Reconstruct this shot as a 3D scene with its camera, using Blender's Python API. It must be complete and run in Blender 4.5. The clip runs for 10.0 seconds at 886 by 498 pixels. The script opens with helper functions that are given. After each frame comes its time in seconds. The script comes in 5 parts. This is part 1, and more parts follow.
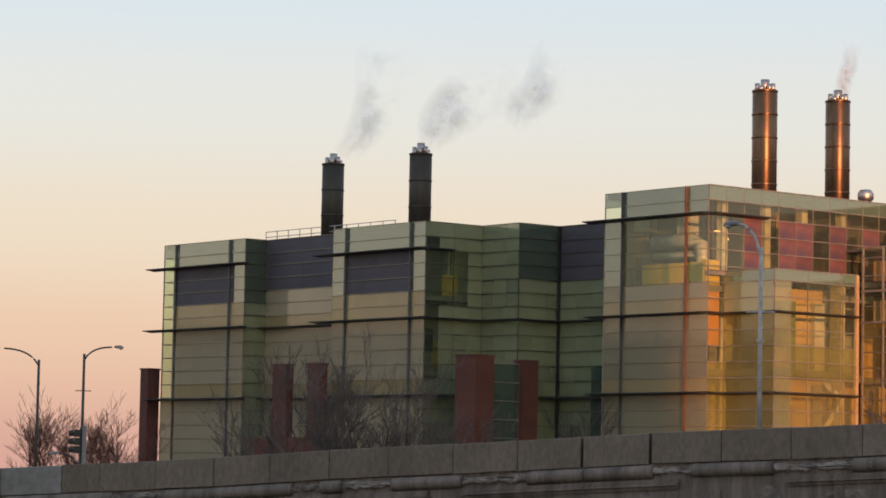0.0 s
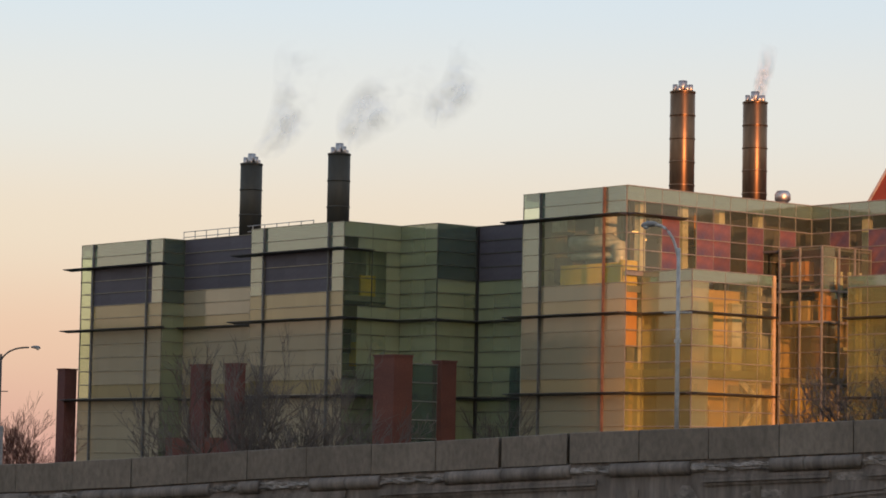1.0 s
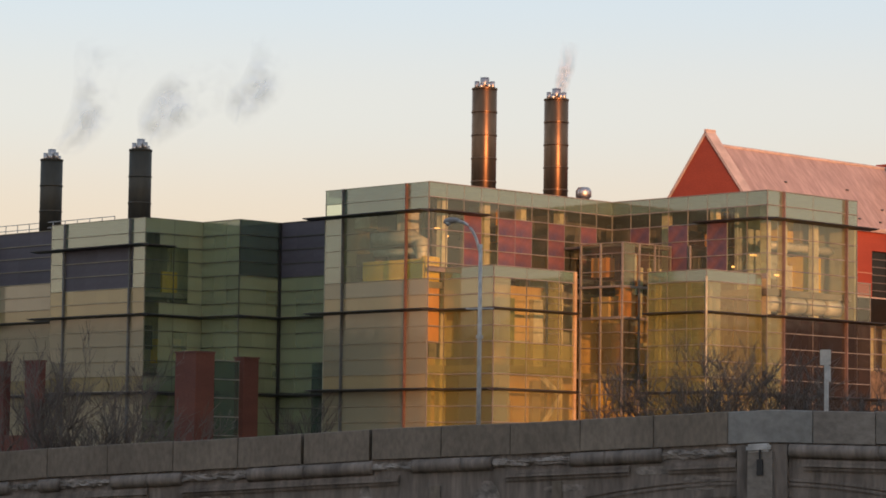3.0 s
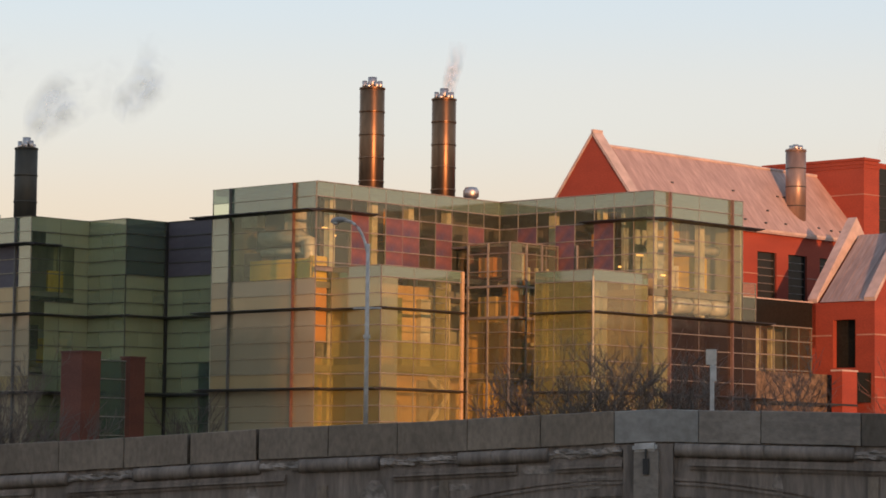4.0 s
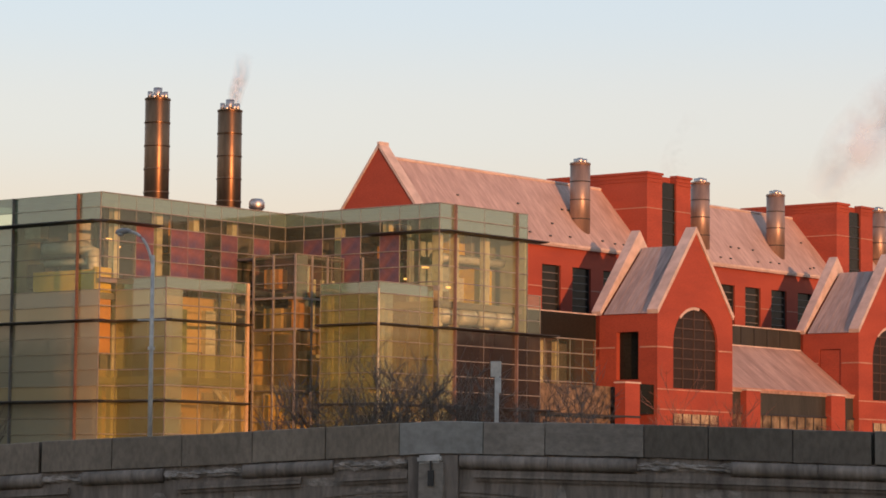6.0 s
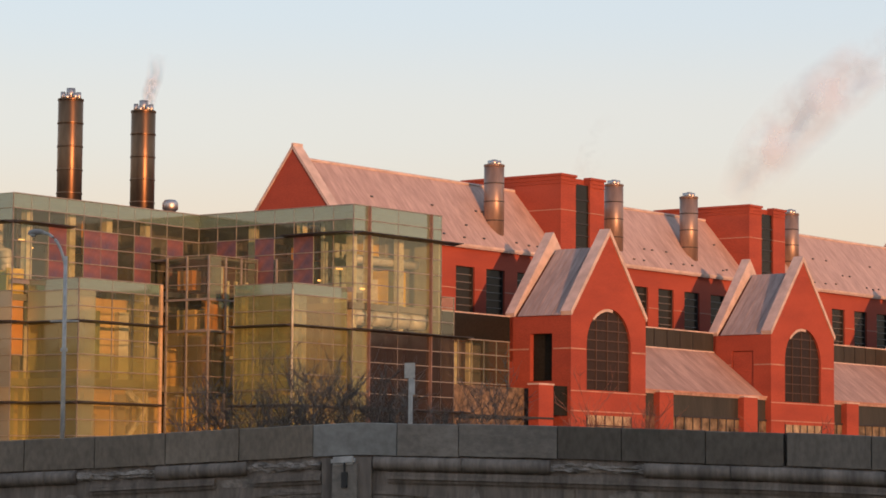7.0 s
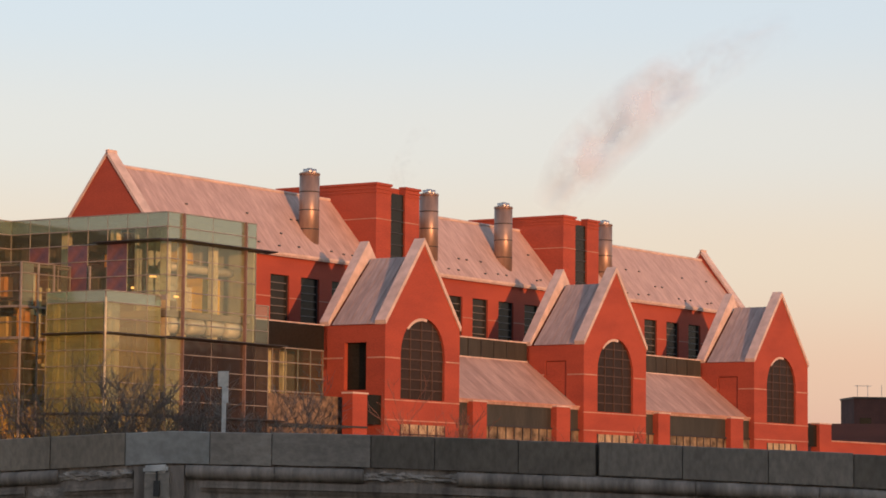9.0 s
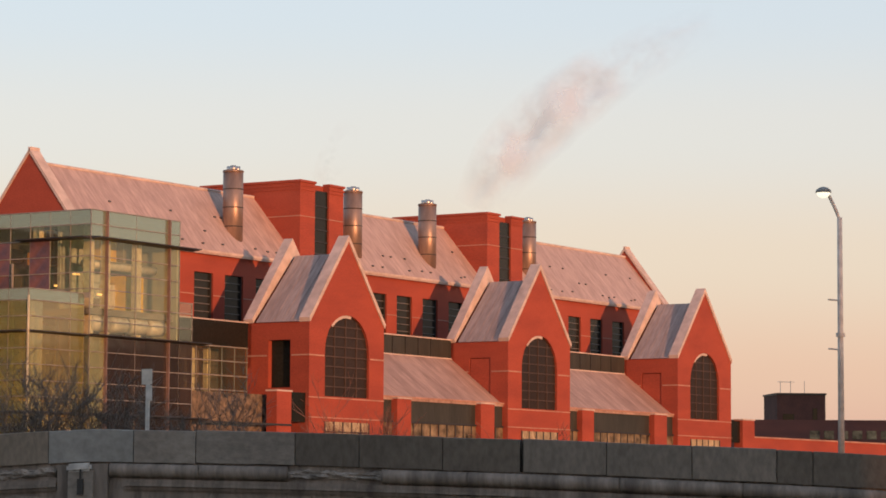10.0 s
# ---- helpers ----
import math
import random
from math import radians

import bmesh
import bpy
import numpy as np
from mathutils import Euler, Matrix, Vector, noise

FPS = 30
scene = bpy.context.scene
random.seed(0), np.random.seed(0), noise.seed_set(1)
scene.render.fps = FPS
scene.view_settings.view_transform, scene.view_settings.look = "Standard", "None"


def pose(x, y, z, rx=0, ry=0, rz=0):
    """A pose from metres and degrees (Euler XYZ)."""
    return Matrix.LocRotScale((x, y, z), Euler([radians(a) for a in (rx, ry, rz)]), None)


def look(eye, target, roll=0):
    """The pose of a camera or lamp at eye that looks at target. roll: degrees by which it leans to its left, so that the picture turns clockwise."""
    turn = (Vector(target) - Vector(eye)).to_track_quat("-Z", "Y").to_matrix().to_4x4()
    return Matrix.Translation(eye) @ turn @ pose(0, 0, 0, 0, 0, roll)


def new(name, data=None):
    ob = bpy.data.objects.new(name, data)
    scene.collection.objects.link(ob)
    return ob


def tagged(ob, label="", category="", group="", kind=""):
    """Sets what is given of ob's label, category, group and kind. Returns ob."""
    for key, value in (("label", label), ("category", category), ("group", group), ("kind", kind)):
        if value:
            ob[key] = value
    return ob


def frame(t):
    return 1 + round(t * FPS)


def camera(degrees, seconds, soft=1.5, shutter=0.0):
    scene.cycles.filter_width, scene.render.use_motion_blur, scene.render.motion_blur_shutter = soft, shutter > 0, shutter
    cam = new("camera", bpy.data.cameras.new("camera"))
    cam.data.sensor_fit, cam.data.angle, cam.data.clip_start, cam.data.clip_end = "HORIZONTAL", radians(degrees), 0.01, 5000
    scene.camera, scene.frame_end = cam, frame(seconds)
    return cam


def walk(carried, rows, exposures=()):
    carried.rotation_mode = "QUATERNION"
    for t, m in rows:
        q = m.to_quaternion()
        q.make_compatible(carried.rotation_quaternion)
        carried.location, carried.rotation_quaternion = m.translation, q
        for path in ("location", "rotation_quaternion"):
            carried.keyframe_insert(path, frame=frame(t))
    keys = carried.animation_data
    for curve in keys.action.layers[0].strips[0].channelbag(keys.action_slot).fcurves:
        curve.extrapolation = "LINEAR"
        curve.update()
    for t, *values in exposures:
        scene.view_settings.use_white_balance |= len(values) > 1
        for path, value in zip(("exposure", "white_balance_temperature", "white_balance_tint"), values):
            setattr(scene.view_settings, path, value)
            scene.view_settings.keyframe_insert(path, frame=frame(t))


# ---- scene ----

# ---------------------------------------------------------------- camera
EYE = 3.0
cam = camera(17.82, 10.0, 1.7)
TURNS = [
    (0.0, 0.0, 4.616, -1.151), (0.5, -1.008, 4.652, -0.947), (1.0, -1.66, 4.654, -1.086), (1.5, -2.305, 4.657, -1.161),
    (2.0, -3.124, 4.702, -0.978), (2.5, -4.214, 4.665, -0.896), (3.0, -5.68, 4.643, -0.754), (4.3, -8.606, 4.642, -0.70), (4.5, -9.059, 4.63, -0.732),
    (5.0, -10.19, 4.739, -0.776), (5.5, -11.272, 4.837, -0.575), (6.0, -12.324, 4.949, -0.481), (6.2, -12.74, 4.995, -0.465), (7.3, -14.61, 5.0, -0.40), (7.5, -15.016, 5.029, -0.401),
    (8.0, -15.934, 5.099, -0.511), (8.5, -16.893, 5.129, -0.397), (9.0, -17.839, 5.203, -0.492), (9.5, -18.715, 5.202, -0.44),
    (10.0, -19.385, 5.156, -0.268)]
walk(cam, [(t, pose(0, 0, EYE, 0, 0, yaw) @ pose(0, 0, 0, 90 + pitch) @ pose(0, 0, 0, 0, 0, -roll)) for t, yaw, pitch, roll in TURNS])

# ---------------------------------------------------------------- light
SUN_AZ, SUN_EL = 166.0, 3.0
sun = new("sun", bpy.data.lights.new("sun", "SUN"))
sun.data.energy, sun.data.angle, sun.data.color = 4.1, radians(0.45), (1.0, 0.42, 0.18)
to_sun = Vector((math.sin(radians(SUN_AZ)) * math.cos(radians(SUN_EL)), math.cos(radians(SUN_AZ)) * math.cos(radians(SUN_EL)), math.sin(radians(SUN_EL))))
sun.matrix_world = look(to_sun * 100, (0, 0, 0))

world = bpy.data.worlds.new("world")
scene.world = world
world.use_nodes = True
wn, wl = world.node_tree.nodes, world.node_tree.links
wn.clear()
sky = wn.new("ShaderNodeTexSky")
sky.sky_type, sky.sun_disc = "NISHITA", False
sky.sun_elevation, sky.sun_rotation = radians(SUN_EL), radians(SUN_AZ)
sky.dust_density, sky.ozone_density = 2.0, 2.0
wc = wn.new("ShaderNodeTexCoord")
sep = wn.new("ShaderNodeSeparateXYZ")
wl.new(wc.outputs["Generated"], sep.inputs[0])
ramp = wn.new("ShaderNodeValToRGB")
ramp.color_ramp.interpolation = "EASE"
STOPS = [(0.0, (0.85, 0.475, 0.40)), (0.045, (0.885, 0.58, 0.465)), (0.087, (0.875, 0.68, 0.565)), (0.13, (0.815, 0.735, 0.70)),
         (0.175, (0.71, 0.73, 0.785)), (0.40, (0.47, 0.54, 0.63)), (1.0, (0.27, 0.35, 0.49))]
for k, (at, col) in enumerate(STOPS):
    e = ramp.color_ramp.elements[k] if k < 2 else ramp.color_ramp.elements.new(at)
    e.position, e.color = at, (*col, 1)
wl.new(sep.outputs[2], ramp.inputs[0])
bg_a, bg_b, add, wo = wn.new("ShaderNodeBackground"), wn.new("ShaderNodeBackground"), wn.new("ShaderNodeAddShader"), wn.new("ShaderNodeOutputWorld")
wl.new(ramp.outputs[0], bg_a.inputs[0])
bg_a.inputs[1].default_value = 0.79
wl.new(sky.outputs[0], bg_b.inputs[0])
bg_b.inputs[1].default_value = 0.13
wl.new(bg_a.outputs[0], add.inputs[0])
wl.new(bg_b.outputs[0], add.inputs[1])
wl.new(add.outputs[0], wo.inputs[0])


# ---------------------------------------------------------------- materials
def mat(name, col, col2=None, rough=0.7, metal=0.0, scale=3.0, bump=0.0, fine=25.0, stretch=(1, 1, 1), var=0.0, aniso=0.0, spec=0.5):
    """Two-scale mottled surface; var: how much single pieces differ."""
    m = bpy.data.materials.new(name)
    m.use_nodes = True
    n, l = m.node_tree.nodes, m.node_tree.links
    b = n["Principled BSDF"]
    b.inputs["Roughness"].default_value, b.inputs["Metallic"].default_value = rough, metal
    b.inputs["Specular IOR Level"].default_value = spec
    tc, mp = n.new("ShaderNodeTexCoord"), n.new("ShaderNodeMapping")
    mp.inputs["Scale"].default_value = stretch
    l.new(tc.outputs["Object"], mp.inputs[0])
    big, small = n.new("ShaderNodeTexNoise"), n.new("ShaderNodeTexNoise")
    big.inputs["Scale"].default_value, small.inputs["Scale"].default_value = scale / 4, fine / 4
    big.inputs["Detail"].default_value, small.inputs["Detail"].default_value = 5, 3
    l.new(mp.outputs[0], big.inputs["Vector"])
    l.new(mp.outputs[0], small.inputs["Vector"])
    col2 = col2 or tuple(c * 0.7 for c in col)
    r1 = n.new("ShaderNodeMapRange")
    r1.inputs[1].default_value, r1.inputs[2].default_value = 0.35, 0.68
    l.new(big.outputs[0], r1.inputs[0])
    mx = n.new("ShaderNodeMix")
    mx.data_type = "RGBA"
    mx.inputs[6].default_value, mx.inputs[7].default_value = (*col, 1), (*col2, 1)
    l.new(r1.outputs[0], mx.inputs[0])
    r2 = n.new("ShaderNodeMapRange")
    r2.inputs[1].default_value, r2.inputs[2].default_value, r2.inputs[3].default_value, r2.inputs[4].default_value = 0.3, 0.7, 0.82, 1.16
    l.new(small.outputs[0], r2.inputs[0])
    out = r2.outputs[0]
    if var:
        oi, r3, mul = n.new("ShaderNodeObjectInfo"), n.new("ShaderNodeMapRange"), n.new("ShaderNodeMath")
        r3.inputs[3].default_value, r3.inputs[4].default_value = 1 - var, 1 + var
        l.new(oi.outputs["Random"], r3.inputs[0])
        mul.operation = "MULTIPLY"
        l.new(out, mul.inputs[0])
        l.new(r3.outputs[0], mul.inputs[1])
        out = mul.outputs[0]
    sc = n.new("ShaderNodeVectorMath")
    sc.operation = "SCALE"
    l.new(mx.outputs[2], sc.inputs[0])
    l.new(out, sc.inputs["Scale"])
    l.new(sc.outputs[0], b.inputs["Base Color"])
    if aniso:
        tg = n.new("ShaderNodeTangent")
        tg.direction_type, tg.axis = "RADIAL", "Z"
        b.inputs["Anisotropic"].default_value, b.inputs["Anisotropic Rotation"].default_value = aniso, 0.25
        l.new(tg.outputs[0], b.inputs["Tangent"])
    if bump:
        bp = n.new("ShaderNodeBump")
        bp.inputs["Strength"].default_value, bp.inputs["Distance"].default_value = bump, 0.05
        l.new(small.outputs[0], bp.inputs["Height"])
        l.new(bp.outputs[0], b.inputs["Normal"])
    return m


def glass(name, tint, body, solid, gloss=1.0, var=0.25):
    """Coated pane: part see-through, part printed dots (solid), with a glossy face."""
    m = bpy.data.materials.new(name)
    m.use_nodes = True
    n, l = m.node_tree.nodes, m.node_tree.links
    n.clear()
    o, tr, df, m1, m2 = (n.new("ShaderNode" + k) for k in ("OutputMaterial", "BsdfTransparent", "BsdfDiffuse", "MixShader", "MixShader"))
    gl, fr = n.new("ShaderNodeBsdfGlossy"), n.new("ShaderNodeLayerWeight")  # coated face: stronger mirror than bare glass
    tr.inputs[0].default_value = (*tint, 1)
    gl.inputs["Roughness"].default_value = 0.06
    gl.inputs[0].default_value = (0.9, 0.95, 0.9, 1)
    fr.inputs[0].default_value = 0.5
    oi, r3, sc = n.new("ShaderNodeObjectInfo"), n.new("ShaderNodeMapRange"), n.new("ShaderNodeVectorMath")
    r3.inputs[3].default_value, r3.inputs[4].default_value = 1 - var, 1 + var
    l.new(oi.outputs["Random"], r3.inputs[0])
    sc.operation = "SCALE"
    sc.inputs[0].default_value = body
    l.new(r3.outputs[0], sc.inputs["Scale"])
    l.new(sc.outputs[0], df.inputs[0])
    m1.inputs[0].default_value = solid
    l.new(tr.outputs[0], m1.inputs[1])
    l.new(df.outputs[0], m1.inputs[2])
    cube, mg = n.new("ShaderNodeMath"), n.new("ShaderNodeMath")
    cube.operation, cube.inputs[1].default_value = "POWER", 3.0
    l.new(fr.outputs["Facing"], cube.inputs[0])
    mg.operation = "MULTIPLY_ADD"
    mg.inputs[1].default_value, mg.inputs[2].default_value = 0.7 * gloss, 0.07 * gloss
    l.new(cube.outputs[0], mg.inputs[0])
    l.new(mg.outputs[0], m2.inputs[0])
    l.new(m1.outputs[0], m2.inputs[1])
    l.new(gl.outputs[0], m2.inputs[2])
    # slight waviness of the sheet
    tc, nz, bp = n.new("ShaderNodeTexCoord"), n.new("ShaderNodeTexNoise"), n.new("ShaderNodeBump")
    nz.inputs["Scale"].default_value = 0.7
    bp.inputs["Strength"].default_value, bp.inputs["Distance"].default_value = 0.25, 0.02
    l.new(tc.outputs["Object"], nz.inputs["Vector"])
    l.new(nz.outputs[0], bp.inputs["Height"])
    l.new(bp.outputs[0], gl.inputs["Normal"])
    l.new(m2.outputs[0], o.inputs[0])
    return m


M = {
    "brick": mat("red_brick", (0.33, 0.0625, 0.034), (0.262, 0.048, 0.028), 0.85, 0, 1.2, 0.3, 30, (1, 1, 3)),
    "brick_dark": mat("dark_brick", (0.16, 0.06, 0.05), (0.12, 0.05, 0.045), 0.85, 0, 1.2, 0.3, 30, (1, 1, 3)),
    "roof": mat("weathered_lead_grey_sheet", (0.515, 0.37, 0.32), (0.425, 0.30, 0.255), 0.6, 0.18, 1.6, 0.06, 7, (2.6, 0.55, 0.55)),
    "pavilion_roof": mat("stained_lead_grey_sheet", (0.42, 0.33, 0.30), (0.325, 0.25, 0.225), 0.6, 0.18, 2.2, 0.06, 8, (0.5, 2.6, 0.5)),
    "coping": mat("pale_stone", (0.55, 0.45, 0.41), (0.48, 0.385, 0.345), 0.8, 0, 1.0, 0.1, 6),
    "belt": mat("cream_stone", (0.45, 0.25, 0.19), None, 0.8),
    "dark_glass": mat("dark_tinted_glass", (0.014, 0.016, 0.014), (0.022, 0.022, 0.019), 0.2, 0, 1.0, spec=0.18),
    "frame_dark": mat("dark_bronze_frame", (0.03, 0.03, 0.03), None, 0.5),
    "mullion": mat("grey_aluminium", (0.31, 0.295, 0.27), None, 0.5, 0.2),
    "mullion_dark": mat("dark_aluminium", (0.10, 0.11, 0.12), None, 0.5, 0.3),
    "ledge": mat("dark_sunshade_metal", (0.06, 0.06, 0.065), None, 0.5, 0.4),
    "louver": mat("violet_grey_louvre", (0.105, 0.098, 0.118), (0.085, 0.078, 0.098), 0.6, 0.0, 1.0, 0, 20, (1, 1, 8), 0.12),
    "panel_red": mat("red_violet_panel", (0.225, 0.095, 0.085), (0.085, 0.07, 0.115), 0.5, 0.1, 4.5, 0, 20, (1, 1, 1), 0.15),
    "ochre": mat("ochre_plaster", (0.60, 0.42, 0.18), (0.40, 0.27, 0.10), 0.8, 0, 1.0, 0, 10, (1, 1, 0.3), 0.15),
    "yellow": mat("yellow_wall", (0.75, 0.50, 0.06), None, 0.7, 0, 0.6),
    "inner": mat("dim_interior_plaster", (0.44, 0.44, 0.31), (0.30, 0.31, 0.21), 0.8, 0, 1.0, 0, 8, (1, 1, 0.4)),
    "slab": mat("concrete_slab", (0.22, 0.21, 0.17), None, 0.8),
    "roofing": mat("grey_roof_membrane", (0.12, 0.12, 0.12), None, 0.9),
    "column": mat("cream_column", (0.62, 0.58, 0.42), None, 0.7),
    "stack": mat("dark_stack_steel", (0.33, 0.20, 0.115), (0.27, 0.165, 0.10), 0.46, 1.0, 1.5, 0, 12, (1, 1, 0.3), 0.0, 0.8),
    "stack_old": mat("matt_stack_steel", (0.075, 0.07, 0.055), (0.055, 0.052, 0.042), 0.6, 0.3, 1.5, 0, 12, (1, 1, 0.3)),
    "steel": mat("bright_steel", (0.66, 0.60, 0.56), (0.55, 0.50, 0.47), 0.42, 1.0, 2.0),
    "flue": mat("weathered_flue_steel", (0.33, 0.24, 0.195), (0.25, 0.18, 0.15), 0.45, 0.55, 2.0, 0, 15, (1, 1, 0.3)),
    "concrete": mat("weathered_concrete", (0.255, 0.208, 0.162), (0.19, 0.155, 0.12), 0.9, 0, 1.3, 0.35, 22, (1.6, 1, 0.8), 0.09),
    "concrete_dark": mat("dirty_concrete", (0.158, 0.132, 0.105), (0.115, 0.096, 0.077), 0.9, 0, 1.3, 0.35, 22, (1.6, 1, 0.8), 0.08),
    "concrete_grey": mat("grey_concrete", (0.235, 0.20, 0.165), (0.185, 0.158, 0.13), 0.9, 0, 1.3, 0.35, 22, (1.6, 1, 0.8), 0.05),
    "concrete_old": mat("streaked_concrete", (0.30, 0.25, 0.21), (0.13, 0.108, 0.092), 0.95, 0, 3.2, 0.7, 16, (2.4, 1, 0.45)),
    "concrete_pale": mat("pale_patched_concrete", (0.34, 0.325, 0.30), (0.25, 0.24, 0.22), 0.9, 0, 2.5, 0.3, 20),
    "pole": mat("galvanised_pole", (0.62, 0.60, 0.565), None, 0.6, 0.0),
    "pole_dark": mat("weathered_dark_pole", (0.10, 0.095, 0.09), None, 0.6, 0.2),
    "lamp_head": mat("grey_lamp_housing", (0.34, 0.335, 0.33), None, 0.6, 0.0),
    "signal": mat("signal_housing", (0.05, 0.055, 0.05), None, 0.5),
    "bark": mat("bare_bark", (0.10, 0.08, 0.068), (0.065, 0.053, 0.046), 0.9),
    # the pink of evening light is mixed into this bark colour
    "bark_evening": mat("evening_pink_bark", (0.23, 0.11, 0.085), None, 0.9),
    "ground": mat("dull_winter_grass", (0.07, 0.07, 0.035), (0.10, 0.08, 0.05), 0.95, 0, 0.5, 0.3, 6),
    "asphalt": mat("asphalt", (0.05, 0.05, 0.05), None, 0.9, 0, 1.0, 0.3),
    "far_brick": mat("far_brown_brick", (0.10, 0.045, 0.038), None, 0.9),
    "duct": mat("white_duct", (0.65, 0.64, 0.58), None, 0.5, 0.2),
}
M["bronze"] = mat("bronze_bar", (0.085, 0.054, 0.04), None, 0.6)
M["aisle_roof"] = mat("stained_copper_brown_sheet", (0.46, 0.31, 0.25), (0.31, 0.20, 0.16), 0.6, 0.12, 2.6, 0.08, 9, (2.6, 0.5, 0.5))
M["window_bar"] = mat("grey_window_bar", (0.16, 0.15, 0.14), None, 0.5)
M["rail_tan"] = mat("tan_grey_rail", (0.42, 0.375, 0.275), None, 0.5, 0.2)
M["rail_dark"] = mat("olive_grey_rail", (0.10, 0.105, 0.085), None, 0.5, 0.2)
M["panel_dark"] = mat("dark_green_grey_panel", (0.05, 0.052, 0.045), (0.034, 0.036, 0.032), 0.4, 0, 2.0, 0, 12, (3, 1, 0.4), spec=0.2)
# both window colours carry pale reflections as painted mottling
M["pale_window"] = mat("painted_reflection_window", (0.29, 0.23, 0.145), (0.025, 0.022, 0.018), 0.25, 0, 4.0, 0, 10)
M["pale_pane"] = mat("painted_reflection_pane", (0.46, 0.38, 0.25), (0.28, 0.23, 0.15), 0.25, 0, 3.0, 0, 10)
M["stone"] = mat("rough_stone", (0.22, 0.165, 0.11), (0.025, 0.022, 0.018), 0.9, 0, 11.0, 0.5, 20)
# red brick with shade put into its colour
M["brick_shade"] = mat("shaded_red_brick", (0.175, 0.066, 0.046), (0.13, 0.05, 0.038), 0.85, 0, 1.2, 0.3, 30, (1, 1, 3))
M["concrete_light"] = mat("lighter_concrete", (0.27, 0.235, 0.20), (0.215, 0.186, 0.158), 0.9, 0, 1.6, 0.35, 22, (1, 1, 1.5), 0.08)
M["concrete_spall"] = mat("broken_concrete", (0.40, 0.345, 0.30), (0.11, 0.095, 0.08), 0.95, 0, 9.0, 1.0, 34)
# sun glow of the rooms is put into this amber colour
M["amber"] = mat("sunlit_amber", (0.66, 0.31, 0.075), (0.45, 0.19, 0.04), 0.6, 0, 1.0, 0, 8, (1, 1, 0.3), 0.2)
M["mullion_blue"] = mat("slate_grey_fin", (0.16, 0.165, 0.165), None, 0.5, 0.2)
M["bronze_glass"] = mat("bronze_glass", (0.036, 0.025, 0.02), (0.025, 0.018, 0.015), 0.35, 0.0, 1.0, spec=0.15)
M["green_wall"] = mat("olive_wall", (0.22, 0.24, 0.08), None, 0.8)
M["inner_dark"] = mat("dark_inner_wall", (0.12, 0.105, 0.095), (0.07, 0.065, 0.06), 0.7, 0.2, 1.5)
M["pale_wall"] = mat("pale_grey_green_wall", (0.42, 0.48, 0.46), (0.32, 0.37, 0.36), 0.8, 0, 0.8)
M["tan_brick"] = mat("tan_brick", (0.34, 0.26, 0.19), (0.24, 0.19, 0.14), 0.9, 0, 0.4)
# orange of the low sun is put into this fin's colour
M["fin_sunlit"] = mat("sunlit_fin_metal", (0.31, 0.165, 0.12), None, 0.45, 0.3)
M["whitened"] = mat("whitened_concrete", (0.62, 0.60, 0.57), (0.42, 0.40, 0.38), 0.9, 0, 6.0, 0.3, 20)
M["bark_light"] = mat("pale_bare_bark", (0.18, 0.147, 0.122), (0.115, 0.094, 0.078), 0.9)
# grey fin metal with the sun's pink put into its colour
M["fin_pink_lit"] = mat("sun_pinked_grey_fin", (0.235, 0.16, 0.14), None, 0.5, 0.2)
# cream with the orange of a sunlit column put into its colour
M["sunlit_post"] = mat("sun_warmed_cream", (0.62, 0.43, 0.24), None, 0.6)
# emission for the warm spots added behind the upper glass
M["warm_spot"] = bpy.data.materials.new("warm_spot_glow")
M["warm_spot"].use_nodes = True
lw = M["warm_spot"].node_tree.nodes["Principled BSDF"]
lw.inputs["Base Color"].default_value = (0.9, 0.7, 0.4, 1)
lw.inputs["Emission Color"].default_value = (1.0, 0.42, 0.12, 1)
lw.inputs["Emission Strength"].default_value = 1.6
M["bowl"] = mat("lamp_bowl", (0.55, 0.55, 0.52), None, 0.3)
M["sign_white"] = mat("white_sign", (0.66, 0.61, 0.54), None, 0.5)
G = {
    "clear": glass("clear_green_glass", (0.90, 0.95, 0.86), (0.40, 0.47, 0.40), 0.05, 0.65, 0.1),
    "frit": glass("dotted_tan_glass", (0.76, 0.71, 0.55), (0.64, 0.56, 0.405), 0.56, 1.0, 0.03),
    "frit_olive": glass("dotted_olive_glass", (0.72, 0.69, 0.52), (0.48, 0.445, 0.31), 0.52, 1.1, 0.03),
    "band": glass("yellowish_dotted_glass", (0.76, 0.70, 0.42), (0.58, 0.475, 0.27), 0.55, 1.0, 0.05),
    "spandrel": glass("pale_green_spandrel_glass", (0.60, 0.72, 0.60), (0.245, 0.345, 0.275), 0.42, 2.2, 0.05),
    "green": glass("deep_green_glass", (0.80, 0.85, 0.64), (0.50, 0.55, 0.37), 0.42, 1.4, 0.08),
    "dusk": glass("dark_green_glass", (0.50, 0.60, 0.52), (0.20, 0.26, 0.215), 0.34, 1.4, 0.08),
    "smoke": glass("smoky_violet_glass", (0.44, 0.39, 0.38), (0.14, 0.11, 0.115), 0.16, 1.0, 0.2),
    "olive": glass("olive_gold_glass", (0.74, 0.76, 0.48), (0.34, 0.35, 0.18), 0.28, 0.9, 0.1),
    "gold": glass("amber_lit_glass", (0.88, 0.87, 0.64), (0.42, 0.41, 0.25), 0.20, 0.9, 0.1),
    "cream": glass("cream_dotted_glass", (0.78, 0.80, 0.60), (0.38, 0.43, 0.27), 0.40, 1.2, 0.05),
}


